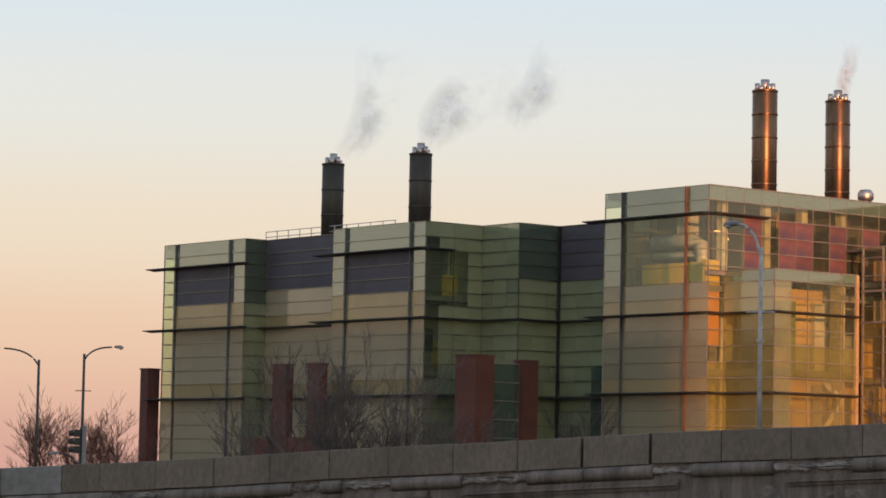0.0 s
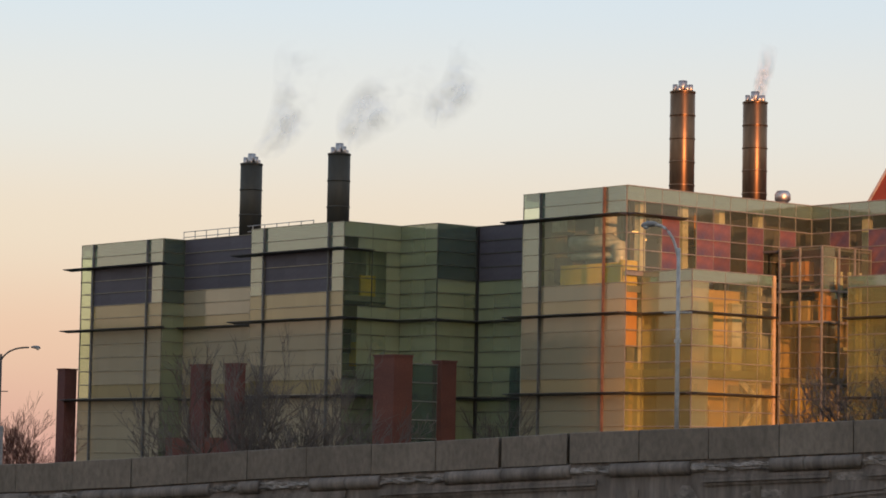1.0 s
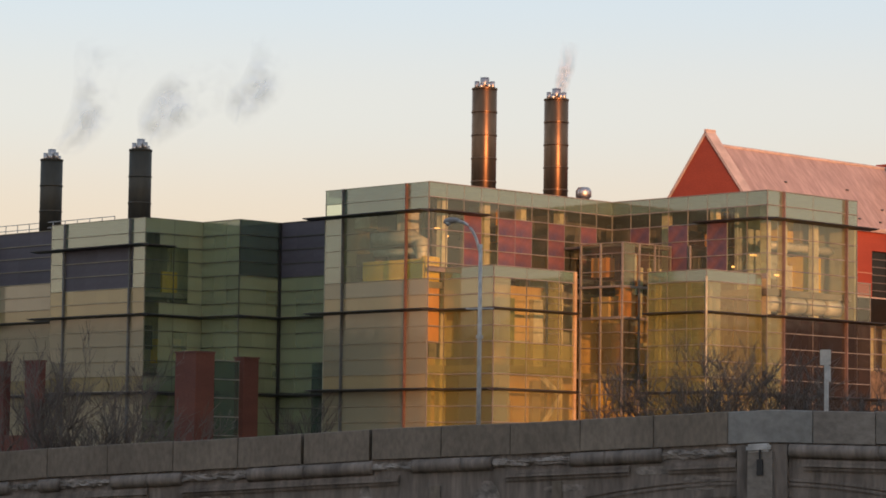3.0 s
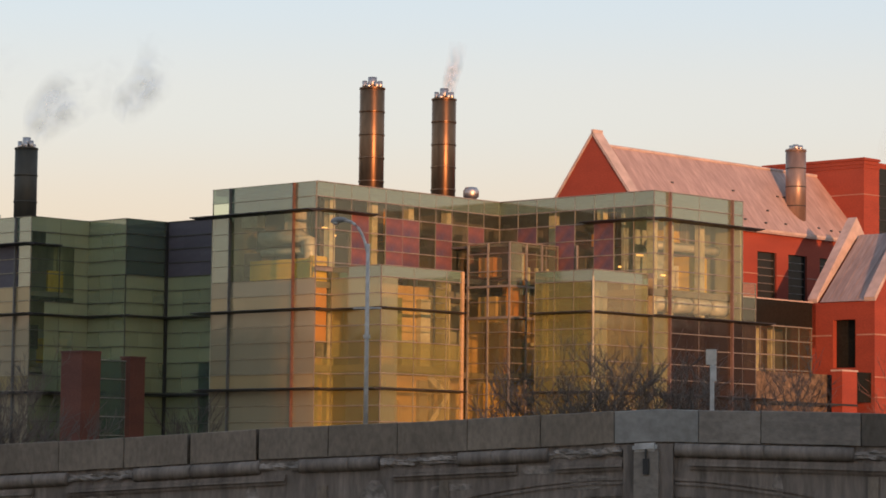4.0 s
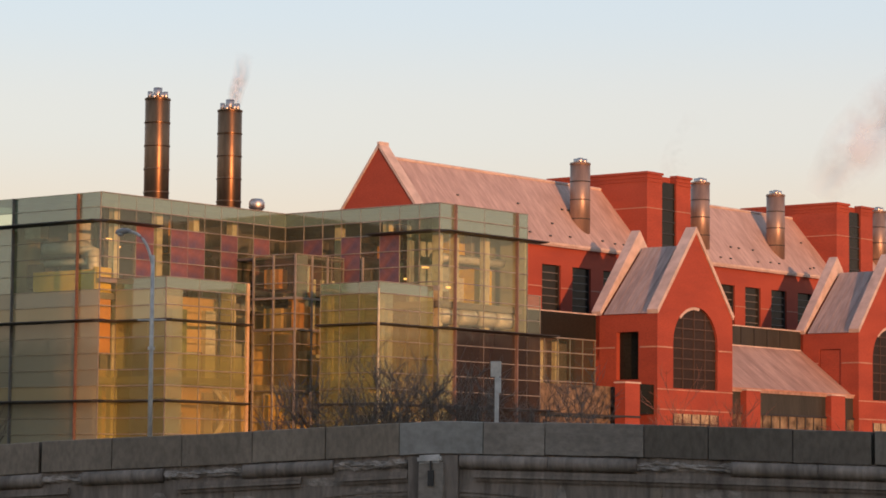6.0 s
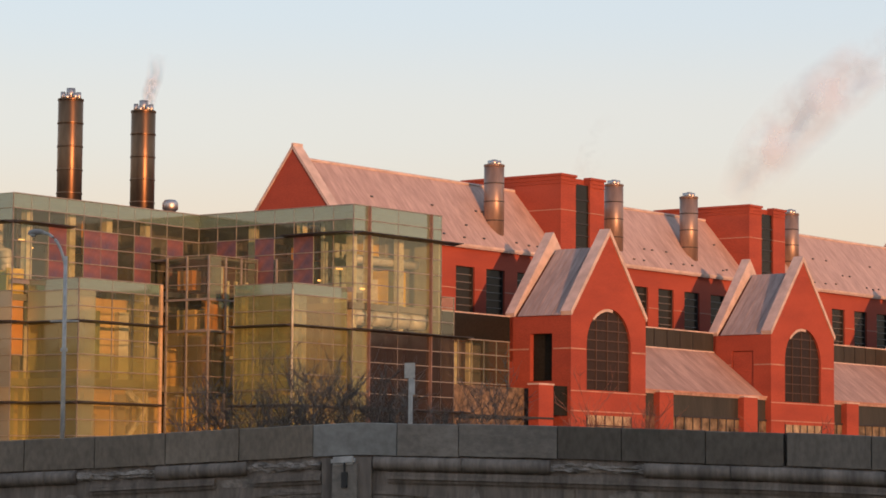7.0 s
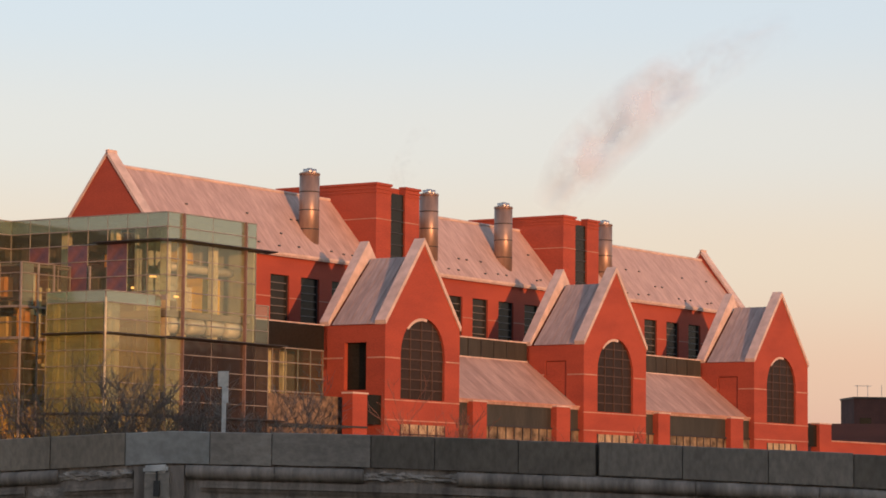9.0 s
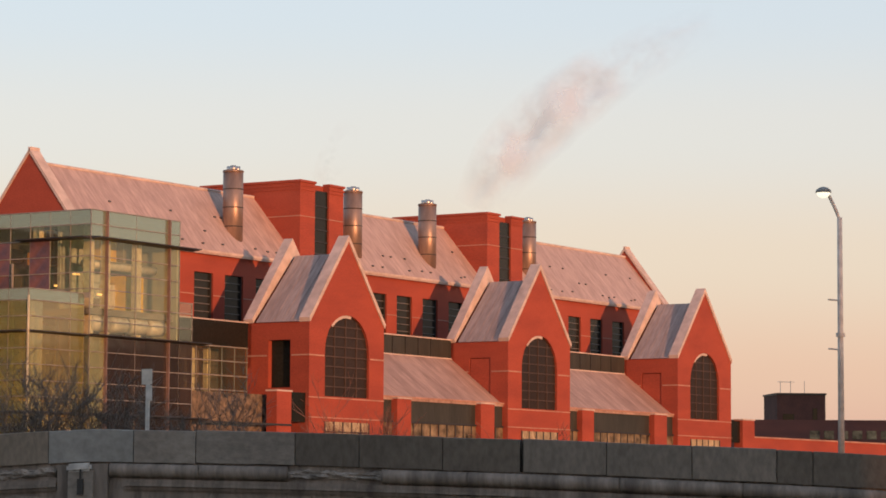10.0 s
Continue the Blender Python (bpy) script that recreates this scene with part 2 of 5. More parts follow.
# ---------------------------------------------------------------- mesh helpers
def box(bm, x0, x1, y0, y1, z0, z1):
    vs = [bm.verts.new((x, y, z)) for z in (z0, z1) for y in (y0, y1) for x in (x0, x1)]
    for f in ((0, 2, 3, 1), (4, 5, 7, 6), (0, 1, 5, 4), (2, 6, 7, 3), (0, 4, 6, 2), (1, 3, 7, 5)):
        bm.faces.new([vs[i] for i in f])
    return bm


def prism(bm, loop, vec):
    """A closed solid: the loop of points, swept by vec."""
    a = [bm.verts.new(p) for p in loop]
    b = [bm.verts.new(Vector(p) + Vector(vec)) for p in loop]
    bm.faces.new(a)
    bm.faces.new(b[::-1])
    for i in range(len(a)):
        j = (i + 1) % len(a)
        bm.faces.new((a[j], a[i], b[i], b[j]))
    bmesh.ops.recalc_face_normals(bm, faces=bm.faces)
    return bm


def tube(bm, pts, radii, sides=8, caps=True):
    """A tapered tube along points."""
    pts = [Vector(p) for p in pts]
    rings = []
    for i, p in enumerate(pts):
        d = (pts[min(i + 1, len(pts) - 1)] - pts[max(i - 1, 0)]).normalized()
        a = d.orthogonal().normalized() if abs(d.z) < 0.95 else Vector((1, 0, 0))
        a = (a - d * a.dot(d)).normalized()
        b = d.cross(a)
        rings.append([bm.verts.new(p + (a * math.cos(q) + b * math.sin(q)) * radii[i]) for q in [math.tau * k / sides for k in range(sides)]])
    for r, s in zip(rings, rings[1:]):
        for k in range(sides):
            bm.faces.new((r[k], r[(k + 1) % sides], s[(k + 1) % sides], s[k]))
    if caps:
        bm.faces.new(rings[0][::-1])
        bm.faces.new(rings[-1])
    return bm


def mesh_of(name, bm, material, smooth=False):
    me = bpy.data.meshes.new(name)
    bm.to_mesh(me)
    bm.free()
    me.materials.append(material)
    if smooth:
        for p in me.polygons:
            p.use_smooth = True
    return me


def part(name, bm, material, parent, label="", smooth=False):
    ob = new(name, mesh_of(name, bm, material, smooth))
    ob.parent = parent
    return tagged(ob, label)


def thing(name, m, label, category, group="", kind=""):
    ob = new(name)
    ob.matrix_world = m
    ob.empty_display_size = 0.2
    return tagged(ob, label, category, group, kind)


def B():
    return bmesh.new()


def solid(bm, parent, name, material, *dims, label=""):
    return part(name, box(bm, *dims), material, parent, label)


# ---------------------------------------------------------------- the grid that the buildings share
PHI = radians(51.305)
ORIGIN = (14.258, 151.330)
GRID = pose(ORIGIN[0], ORIGIN[1], EYE, 0, 0, 90 - 51.305)
FLOOR = -EYE

# ground
bm = B()
box(bm, -3000, 3000, -3000, 3000, -1.0, 0.0)
ground = new("ground", mesh_of("ground", bm, M["ground"]))
tagged(ground, "flat dull winter ground reaching the horizon", "ground", "", "structure")

# unseen tall block added behind the viewer to shade the viaduct and older wing
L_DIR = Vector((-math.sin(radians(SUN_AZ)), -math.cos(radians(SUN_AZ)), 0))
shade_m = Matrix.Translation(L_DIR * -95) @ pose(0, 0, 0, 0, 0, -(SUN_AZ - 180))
ob = new("shade_block", mesh_of("shade_block", box(B(), -110, 49.8, -16, 0, 0, 50), M["far_brick"]))
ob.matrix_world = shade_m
tagged(ob, "tall plain brown brick block, unseen, added to cast shade", "building", "", "structure")


# unseen low row added so that its shadow stops below the hall
low_shade_row = new("low_shade_row", mesh_of("low_shade_row", box(B(), 50.0, 171.5, -16, 0, 0, 15.2), M["far_brick"]))
low_shade_row.matrix_world = shade_m
tagged(low_shade_row, "low plain brown brick row, unseen, added to shade the parapet", "building", "", "structure")

# unseen tall row added to keep the sun off the far brick building
tall_shade_row = new("tall_shade_row", mesh_of("tall_shade_row", box(B(), 172, 290, -16, 0, 0, 40), M["far_brick"]))
tall_shade_row.matrix_world = shade_m
tagged(tall_shade_row, "tall plain brown brick row, unseen, added to shade the far building", "building", "", "structure")

# plain blocks added out of view, east and west, for the panes to mirror
for x, y, w, d in ((182, 140, 14, 190), (-165, 175, 14, 190)):
    ob = new("mirrored_block", mesh_of("mirrored_block", box(B(), -w / 2, w / 2, -d / 2, d / 2, 0, 20.0), M["tan_brick"]))
    ob.matrix_world = pose(x, y, 0)
    tagged(ob, "plain tan brick block, unseen, added for the panes to mirror", "building", "", "structure")


# ---------------------------------------------------------------- glass facades
PANES = {}


def pane_mesh(w, h, axis, key):
    k = (round(w, 3), round(h, 3), axis, key)
    if k not in PANES:
        bm = B()
        if axis == "u":
            box(bm, -w / 2, w / 2, -0.012, 0.012, -h / 2, h / 2)
        else:
            box(bm, -0.012, 0.012, -w / 2, w / 2, -h / 2, h / 2)
        ends = 0 if axis == "u" else 1
        bm.normal_update()
        bmesh.ops.delete(bm, geom=[f for f in bm.faces if abs(f.normal[ends]) > 0.9], context="FACES_ONLY")
        PANES[k] = mesh_of("pane", bm, M["louver"] if key == "louver" else M["panel_red"] if key == "panel" else G[key])
    return PANES[k]


def facade(root, axis, fixed, s0, s1, zs, cols, zone, bars="mullion", name="glass_facade", rail=0.022, every=3):
    """A curtain wall in the plane u=fixed (axis v) or v=fixed (axis u), from s0 to s1: panes, posts and rails."""
    out = -1
    w = (s1 - s0) / cols
    lo, hi = zs[0] - 0.25, zs[0] - 0.03
    ph = part(name, box(B(), s0, s1, fixed - 0.05, fixed + 0.1, lo, hi) if axis == "u" else box(B(), fixed - 0.05, fixed + 0.1, s0, s1, lo, hi), M[bars], root)
    for z0, z1 in zip(zs, zs[1:]):
        for c in range(cols):
            s, z = s0 + w * (c + 0.5), (z0 + z1) / 2
            key = zone(s, z)
            if key is None:
                continue
            p = new("pane", pane_mesh(w - 0.001, z1 - z0 - 0.006, axis, key))
            p.parent = ph
            p.visible_shadow = key not in ("clear", "gold", "olive")
            p.location = (s, fixed, z) if axis == "u" else (fixed, s, z)
    for z in zs:
        bm = B()
        if axis == "u":
            box(bm, s0, s1, fixed - 0.07, fixed + 0.05, z - rail, z + rail)
        else:
            box(bm, fixed - 0.07, fixed + 0.05, s0, s1, z - rail, z + rail)
        part("rail", bm, M[bars], ph)
    for c in list(range(0, cols, every)) + [cols]:
        s = s0 + w * c
        bm = B()
        if axis == "u":
            box(bm, s - 0.012, s + 0.012, fixed - 0.02, fixed + 0.05, zs[0], zs[-1])
        else:
            box(bm, fixed - 0.02, fixed + 0.05, s - 0.012, s + 0.012, zs[0], zs[-1])
        part("post", bm, M[bars], ph)
    return ph


def ledge(root, axis, fixed, s0, s1, z, deep=0.7, name="sunshade"):
    """A thin tapered shade that stands out from the wall."""
    bm = B()
    if axis == "u":
        prism(bm, [(s0, fixed - deep, z + 0.02), (s0, fixed - deep, z + 0.07), (s0, fixed, z + 0.12), (s0, fixed, z - 0.06)], (s1 - s0, 0, 0))
    else:
        prism(bm, [(fixed - deep, s0, z + 0.02), (fixed - deep, s0, z + 0.07), (fixed, s0, z + 0.12), (fixed, s0, z - 0.06)], (0, s1 - s0, 0))
    return part(name, bm, M["ledge"], root)


def levels(a, b, n):
    return [a + (b - a) * i / n for i in range(n + 1)]


STOREY = [-2.6] + levels(0.44, 4.75, 5)[0:] + levels(4.75, 9.06, 5)[1:] + [9.9, 10.76]

# ------------ main glass block with its wing
glass_building = thing("glass_building", GRID, "green and amber glass laboratory block with dark metal sunshades", "building")
gb = glass_building
U1, V2, U2 = 14.73, -11.45, 22.75
TOP = 16.0
zs_top = STOREY + [11.65, 12.55, 13.45, 14.4, 15.2, TOP]


def zone_b_left(s, z):
    if s > 6.9 and 14.4 < z < 15.2:
        return "clear"
    if z > 14.4:
        return "spandrel"
    if 10.76 < z < 14.4 and 0.0 < s < 6.8:
        return "clear"
    if z > 10.76:
        return "spandrel"
    return "band" if 9.06 < z < 9.9 or 4.75 < z < 5.6 else "frit_olive"


def zone_b_front(s, z):
    if z > 15.2:
        return "spandrel"
    if z > 14.4:
        return "clear"
    if z > 10.8:
        return "panel" if (3.1 < s < 4.6 or 5.9 < s < 7.4 or 8.9 < s < 10.4 or 11.9 < s < 13.2) else "clear"
    return "gold" if s < 2 or s > 6 else "clear"


def zone_w_left(s, z):
    if z > 15.2:
        return "spandrel"
    if 10.8 < z < 14.4 and (-9.0 < s < -7.6 or -6.2 < s < -4.4 or -2.8 < s < -1.0):
        return "panel"
    return "clear" if z > 9.06 else "green"


def zone_w_front(s, z):
    if z > 14.4:
        return "spandrel"
    return "clear" if z > 9.06 else "cream" if s < U1 + 1.3 else "smoke"


facade(gb, "v", 0.0, 0.0, 8.3, zs_top, 6, zone_b_left, "rail_tan", "glass_facade", 0.010, 6)
UP = [11.4] + [z for z in zs_top if z > 11.5]
DOWN = STOREY + [11.4]
facade(gb, "u", 0.0, 0.0, U1, UP, 11, zone_b_front, "mullion", "glass_facade", 0.024, 1)
facade(gb, "u", 0.0, 0.0, 1.26, DOWN, 1, lambda s, z: "clear" if z > 6.5 else "olive")
facade(gb, "u", 0.0, 7.6, 10.52, DOWN, 2, lambda s, z: "gold", "mullion", "glass_facade", 0.024, 1)
facade(gb, "v", U1, V2, 0.0, UP, 8, zone_w_left, "mullion", "glass_facade", 0.024, 1)
facade(gb, "v", U1, -6.9, -4.6, DOWN, 2, lambda s, z: "gold", "mullion", "glass_facade", 0.024, 1)
facade(gb, "u", V2, U1, U2, zs_top, 6, zone_w_front)
# lower bay of the wing's front that runs on
facade(gb, "u", V2, U2, 24.0, [z for z in zs_top if z < 11.0] + [11.37], 1, lambda s, z: "clear" if z > 9 else "smoke")
# low bays
BAY = STOREY + [11.38]
facade(gb, "v", 1.26, -3.75, 0.0, BAY, 3, lambda s, z: "spandrel" if z > 10.7 else "olive" if z < 9.06 else "green")
facade(gb, "u", -3.75, 1.26, 7.6, BAY, 5, lambda s, z: "spandrel" if z > 10.7 else "cream" if s < 2.6 else "clear" if z > 7.3 else "olive" if 5.6 < z else "gold", "mullion", "glass_facade", 0.024, 2)
facade(gb, "v", 10.08, V2 + 0.4, -6.9, BAY, 3, lambda s, z: "spandrel" if z > 10.7 else "olive", "mullion", "glass_facade", 0.02, 1)
facade(gb, "u", V2 + 0.4, 10.08, U1, BAY, 4, lambda s, z: "spandrel" if z > 10.7 else "cream" if s < 11.2 else "olive" if s > 13.4 else "gold")
# stair turret in the angle
TUR = STOREY + [11.6, 12.6, 13.2]
facade(gb, "v", 10.52, -4.6, -1.4, TUR, 3, lambda s, z: "clear" if z > 9 else "gold")
facade(gb, "u", -4.6, 10.52, 14.6, TUR, 4, lambda s, z: "spandrel" if s < 11.4 and z > 11 else "clear")

solid(B(), gb, "roof", M["roofing"], 0.1, 21.9, 0.1, 8.2, TOP - 0.35, TOP - 0.02)
solid(B(), gb, "roof", M["roofing"], U1 + 0.1, U2 - 0.1, V2 + 0.1, 0.1, TOP - 0.35, TOP - 0.02)
solid(B(), gb, "roof", M["roofing"], 1.36, 7.5, -3.65, -0.1, 11.1, 11.3)
solid(B(), gb, "roof", M["roofing"], 10.18, U1 - 0.1, V2 + 0.5, -7.0, 11.1, 11.3)
solid(B(), gb, "roof", M["roofing"], 10.62, 14.6, -4.5, -0.1, 13.0, 13.12)
for z in (1.75, 6.1, 10.62):
    solid(B(), gb, "floor_slab", M["slab"], 0.25, 21.9, 0.25, 8.1, z - 0.35, z)
    solid(B(), gb, "floor_slab", M["slab"], U1 + 0.25, U2 - 0.2, V2 + 0.25, 0.2, z - 0.35, z)
    if z < 10:
        solid(B(), gb, "floor_slab", M["slab"], 1.5, 7.5, -3.5, 0.2, z - 0.35, z)
        solid(B(), gb, "floor_slab", M["slab"], 10.3, U1 + 0.2, V2 + 0.6, -6.9, z - 0.35, z)
# inner walls
solid(B(), gb, "inner_wall", M["ochre"], 3.2, 21.9, 3.4, 3.6, FLOOR, 10.7)
solid(B(), gb, "inner_wall", M["inner_dark"], 3.2, 21.9, 3.0, 3.2, 10.7, TOP - 0.4)
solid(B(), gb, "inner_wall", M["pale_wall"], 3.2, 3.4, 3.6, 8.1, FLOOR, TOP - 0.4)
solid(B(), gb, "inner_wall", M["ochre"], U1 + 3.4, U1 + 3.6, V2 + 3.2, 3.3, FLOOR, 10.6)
solid(B(), gb, "inner_wall", M["inner_dark"], U1 + 3.4, U1 + 3.6, V2 + 3.2, 3.3, 10.6, TOP - 0.4)
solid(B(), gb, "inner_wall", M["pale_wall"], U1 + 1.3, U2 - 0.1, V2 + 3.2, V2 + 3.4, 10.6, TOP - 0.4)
solid(B(), gb, "inner_wall", M["inner_dark"], U1 + 1.3, U2 - 0.1, V2 + 3.2, V2 + 3.4, FLOOR, 10.6)
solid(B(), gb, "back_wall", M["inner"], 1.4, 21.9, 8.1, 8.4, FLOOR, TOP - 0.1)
solid(B(), gb, "back_wall", M["inner"], 0.02, 1.4, 8.1, 8.4, FLOOR, 14.35)
solid(B(), gb, "side_wall", M["inner"], U2 - 0.1, U2 + 0.1, V2 + 0.1, 8.1, FLOOR, TOP - 0.1)
solid(B(), gb, "low_partition", M["yellow"], 1.3, 1.45, 0.6, 6.6, 10.65, 12.0)
solid(B(), gb, "low_partition", M["yellow"], 0.5, 1.3, 0.9, 1.05, 10.65, 12.0)
for u in (1.9, 5.2, 8.1, 11.2):
    solid(B(), gb, "column", M["column"], u - 0.22, u + 0.22, 0.7, 1.1, FLOOR, TOP - 0.4)
for v in (-10.6, -7.0, -3.4):
    solid(B(), gb, "column", M["column"], U1 + 0.7, U1 + 1.1, v - 0.22, v + 0.22, FLOOR, TOP - 0.4)
for u in (17.4, 20.2):
    solid(B(), gb, "column", M["column"], u - 0.2, u + 0.2, V2 + 0.9, V2 + 1.3, FLOOR, TOP - 0.4)



def furnish(root, axis, face, s0, s1, floors, seed, tones, fill=0.75):
    """Partitions, shelving and doors that stand against the inner walls, floor by floor."""
    rng = random.Random(seed)
    for z0, z1 in floors:
        s = s0
        while s < s1 - 0.5:
            w = rng.uniform(0.5, 1.7)
            if rng.random() < fill:
                h = rng.choice((0.95, 1.0, 0.6, 0.35)) * (z1 - z0 - 0.1)
                d = rng.uniform(0.1, 1.6)
                e = min(s + w, s1)
                zb = z0 + (rng.uniform(0, 0.35) * (z1 - z0) if h < 0.7 * (z1 - z0) else 0.0)
                bm = box(B(), s, e, face - d, face - 0.01, zb, min(zb + h, z1 - 0.05)) if axis == "u" else box(B(), face - d, face - 0.01, s, e, zb, min(zb + h, z1 - 0.05))
                part("partition", bm, M[rng.choice(tones)], root)
            s += w


WARM = ("ochre", "inner", "column", "amber", "inner", "inner_dark", "green_wall", "slab", "brick_shade")
LOW = [(FLOOR, 1.35), (1.78, 5.7), (6.13, 10.2)]
HIGH = [(10.66, 13.0), (13.3, 15.4)]
furnish(gb, "u", 3.4, 3.3, 14.4, LOW, 11, WARM)
furnish(gb, "u", 3.0, 3.3, 14.4, HIGH, 12, ("column", "inner_dark", "frame_dark", "amber", "panel_red", "inner_dark"), 0.8)
furnish(gb, "v", U1 + 3.4, V2 + 3.4, 3.0, LOW, 13, WARM)
furnish(gb, "v", U1 + 3.4, V2 + 3.4, 3.0, HIGH, 14, ("column", "inner_dark", "frame_dark", "amber", "panel_red", "inner_dark"), 0.8)
furnish(gb, "u", V2 + 3.2, U1 + 3.8, U2 - 0.3, LOW, 15, ("brick_shade", "frame_dark", "inner_dark", "frame_dark", "slab"))
furnish(gb, "u", V2 + 3.2, U1 + 3.8, U2 - 0.3, HIGH, 16, ("pale_wall", "duct", "slab", "pale_wall", "yellow"), 0.8)
furnish(gb, "v", 3.2, 3.8, 8.0, HIGH, 17, ("column", "duct", "inner", "slab"), 0.8)
solid(B(), gb, "inner_wall", M["ochre"], 2.6, 7.5, -1.3, -1.1, FLOOR, 10.6)
furnish(gb, "u", -1.3, 2.7, 7.4, LOW, 21, WARM, 0.8)
solid(B(), gb, "inner_wall", M["amber"], 0.12, 1.2, 0.35, 0.42, 7.3, 10.5)
solid(B(), gb, "inner_wall", M["green_wall"], 0.12, 1.2, 0.9, 1.0, FLOOR, 6.0)
# corner posts and landings of the stair, sunlit warmth put into their colours
solid(B(), gb, "corner_post", M["sunlit_post"], 7.5, 7.68, -3.84, -3.68, FLOOR, 11.38)
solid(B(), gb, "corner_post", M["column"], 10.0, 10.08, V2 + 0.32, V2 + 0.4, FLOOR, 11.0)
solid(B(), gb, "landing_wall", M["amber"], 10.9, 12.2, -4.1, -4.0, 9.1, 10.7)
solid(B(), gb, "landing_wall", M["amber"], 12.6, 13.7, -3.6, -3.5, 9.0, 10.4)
for u in (12.5, 13.2, 14.1):
    solid(B(), gb, "landing_post", M["column"], u - 0.09, u + 0.09, -4.3, -4.15, 8.9, 11.9)
for u, v in ((11.9, -8.3), (13.6, -8.3), (10.6, -7.2)):
    solid(B(), gb, "column", M["column"], u - 0.12, u + 0.12, v - 0.12, v + 0.12, 6.1, 11.1)
solid(B(), gb, "landing_wall", M["pale_wall"], 11.6, 12.5, -3.9, -3.8, 11.2, 12.7)
solid(B(), gb, "inner_wall", M["yellow"], 0.15, 1.25, 0.5, 0.6, 10.65, 12.0)
solid(B(), gb, "inner_wall", M["ochre"], 11.4, U1, -8.4, -8.2, FLOOR, 6.0)
furnish(gb, "u", -8.4, 11.5, U1 - 0.2, LOW[:2], 22, ("ochre", "inner", "column", "amber", "green_wall"), 0.8)
furnish(gb, "u", -2.0, 10.8, 14.4, [(FLOOR, 1.35), (1.78, 5.7), (6.13, 8.6), (8.8, 10.4), (11.0, 12.9)], 23, ("amber", "ochre", "frame_dark", "yellow"), 0.55)
# white ducts under the upper ceilings
for v, z, r in ((1.6, 13.3, 0.42), (1.6, 12.5, 0.2)):
    part("duct", tube(B(), [(1.9, 2.2, z - 1.8), (1.9, 2.6, z - 0.3), (1.9, 3.2, z), (1.9, 6.2, z)], [r] * 4, 12), M["duct"], gb, "pale round air duct", True)
part("duct", tube(B(), [(U1 + 1.4, V2 + 1.6, 13.2), (U2 - 0.3, V2 + 1.6, 13.2)], [0.25, 0.25], 12), M["duct"], gb, "pale round air duct", True)
for u in (U1 + 0.9, U1 + 2.6, U1 + 4.3, U1 + 6.0):
    part("air_handler", tube(B(), [(u, V2 + 0.75, 9.85), (u + 0.1, V2 + 0.75, 9.85), (u + 1.3, V2 + 0.75, 9.85), (u + 1.4, V2 + 0.75, 9.85)], [0.3, 0.46, 0.46, 0.3], 14), M["duct"], gb, "cream rounded air handler", True)

# small glowing tubes added for the bright spots behind the upper glazing
for u, v, z in ((U1 + 1.3, -10.2, 13.1), (U1 + 1.3, -9.4, 12.6), (U1 + 1.4, -8.0, 12.0), (1.6, 0.9, 13.6), (2.6, 1.4, 13.3), (U1 + 2.4, V2 + 1.2, 11.5)):
    part("lamp", tube(B(), [(u - 0.3, v, z), (u - 0.25, v, z), (u + 0.25, v, z), (u + 0.3, v, z)], [0.02, 0.06, 0.06, 0.02], 8), M["warm_spot"], gb, "small glowing warm spot added behind the glass")

# sunshades at three heights
for z, a in ((14.42, 1.2), (9.06, 1.0), (4.75, 0.8)):
    ledge(gb, "v", 0.0, -0.05, 8.3 + a, z)
    ledge(gb, "u", V2, U1, (U2 if z > 10 else 24.0) + a, z)
    if z > 10:
        ledge(gb, "u", 0.0, 0.0, 4.2, z)
        ledge(gb, "v", U1, V2, -6.6, z)
    else:
        ledge(gb, "u", 0.0, 0.0, 1.3, z, 0.5)
        ledge(gb, "v", 1.26, -3.8, 0.0, z, 0.5)
        ledge(gb, "u", -3.75, 1.26, 7.6, z, 0.5)
        ledge(gb, "v", 10.08, V2 + 0.4, -6.9, z, 0.5)
        ledge(gb, "u", V2 + 0.4, 10.08, U1, z, 0.5)
for u, v in ((10.5, -4.62), (10.5, -3.0), (10.5, -1.5), (11.9, -4.62), (13.2, -4.62), (9.2, -0.1), (7.75, -0.1), (U1 - 0.1, -6.0)):
    solid(B(), gb, "slender_post", M["mullion"], u - 0.05, u + 0.05, v - 0.05, v + 0.05, FLOOR, 13.2 if v < -1 else 11.4)
for z in (9.0, 10.75):
    solid(B(), gb, "beam", M["mullion"], 10.45, 14.6, -4.68, -4.6, z - 0.06, z + 0.06)
    solid(B(), gb, "beam", M["mullion"], 10.4, 10.52, -4.6, -1.4, z - 0.06, z + 0.06)
for u0, z0, u1, z1, v in ((8.0, 3.2, 9.6, 5.0, -1.0), (9.6, 5.0, 7.9, 6.2, -0.7)):
    part("stair_string", prism(B(), [(u0, v, z0), (u1, v, z1), (u1, v, z1 - 0.42), (u0, v, z0 - 0.42)], (0, 0.08, 0)), M["duct"], gb, "pale stair stringer behind the glass")
# upright fins
for v in (1.65, 6.75):
    solid(B(), gb, "fin", M["mullion_blue" if v > 3 else "fin_sunlit"], -0.2, 0.0, v - 0.028, v + 0.028, FLOOR, TOP)
for u in (U1 + 1.3, U2 - 1.1):
    solid(B(), gb, "fin", M["fin_pink_lit"], u - 0.04, u + 0.04, V2 - 0.2, V2, FLOOR, TOP)


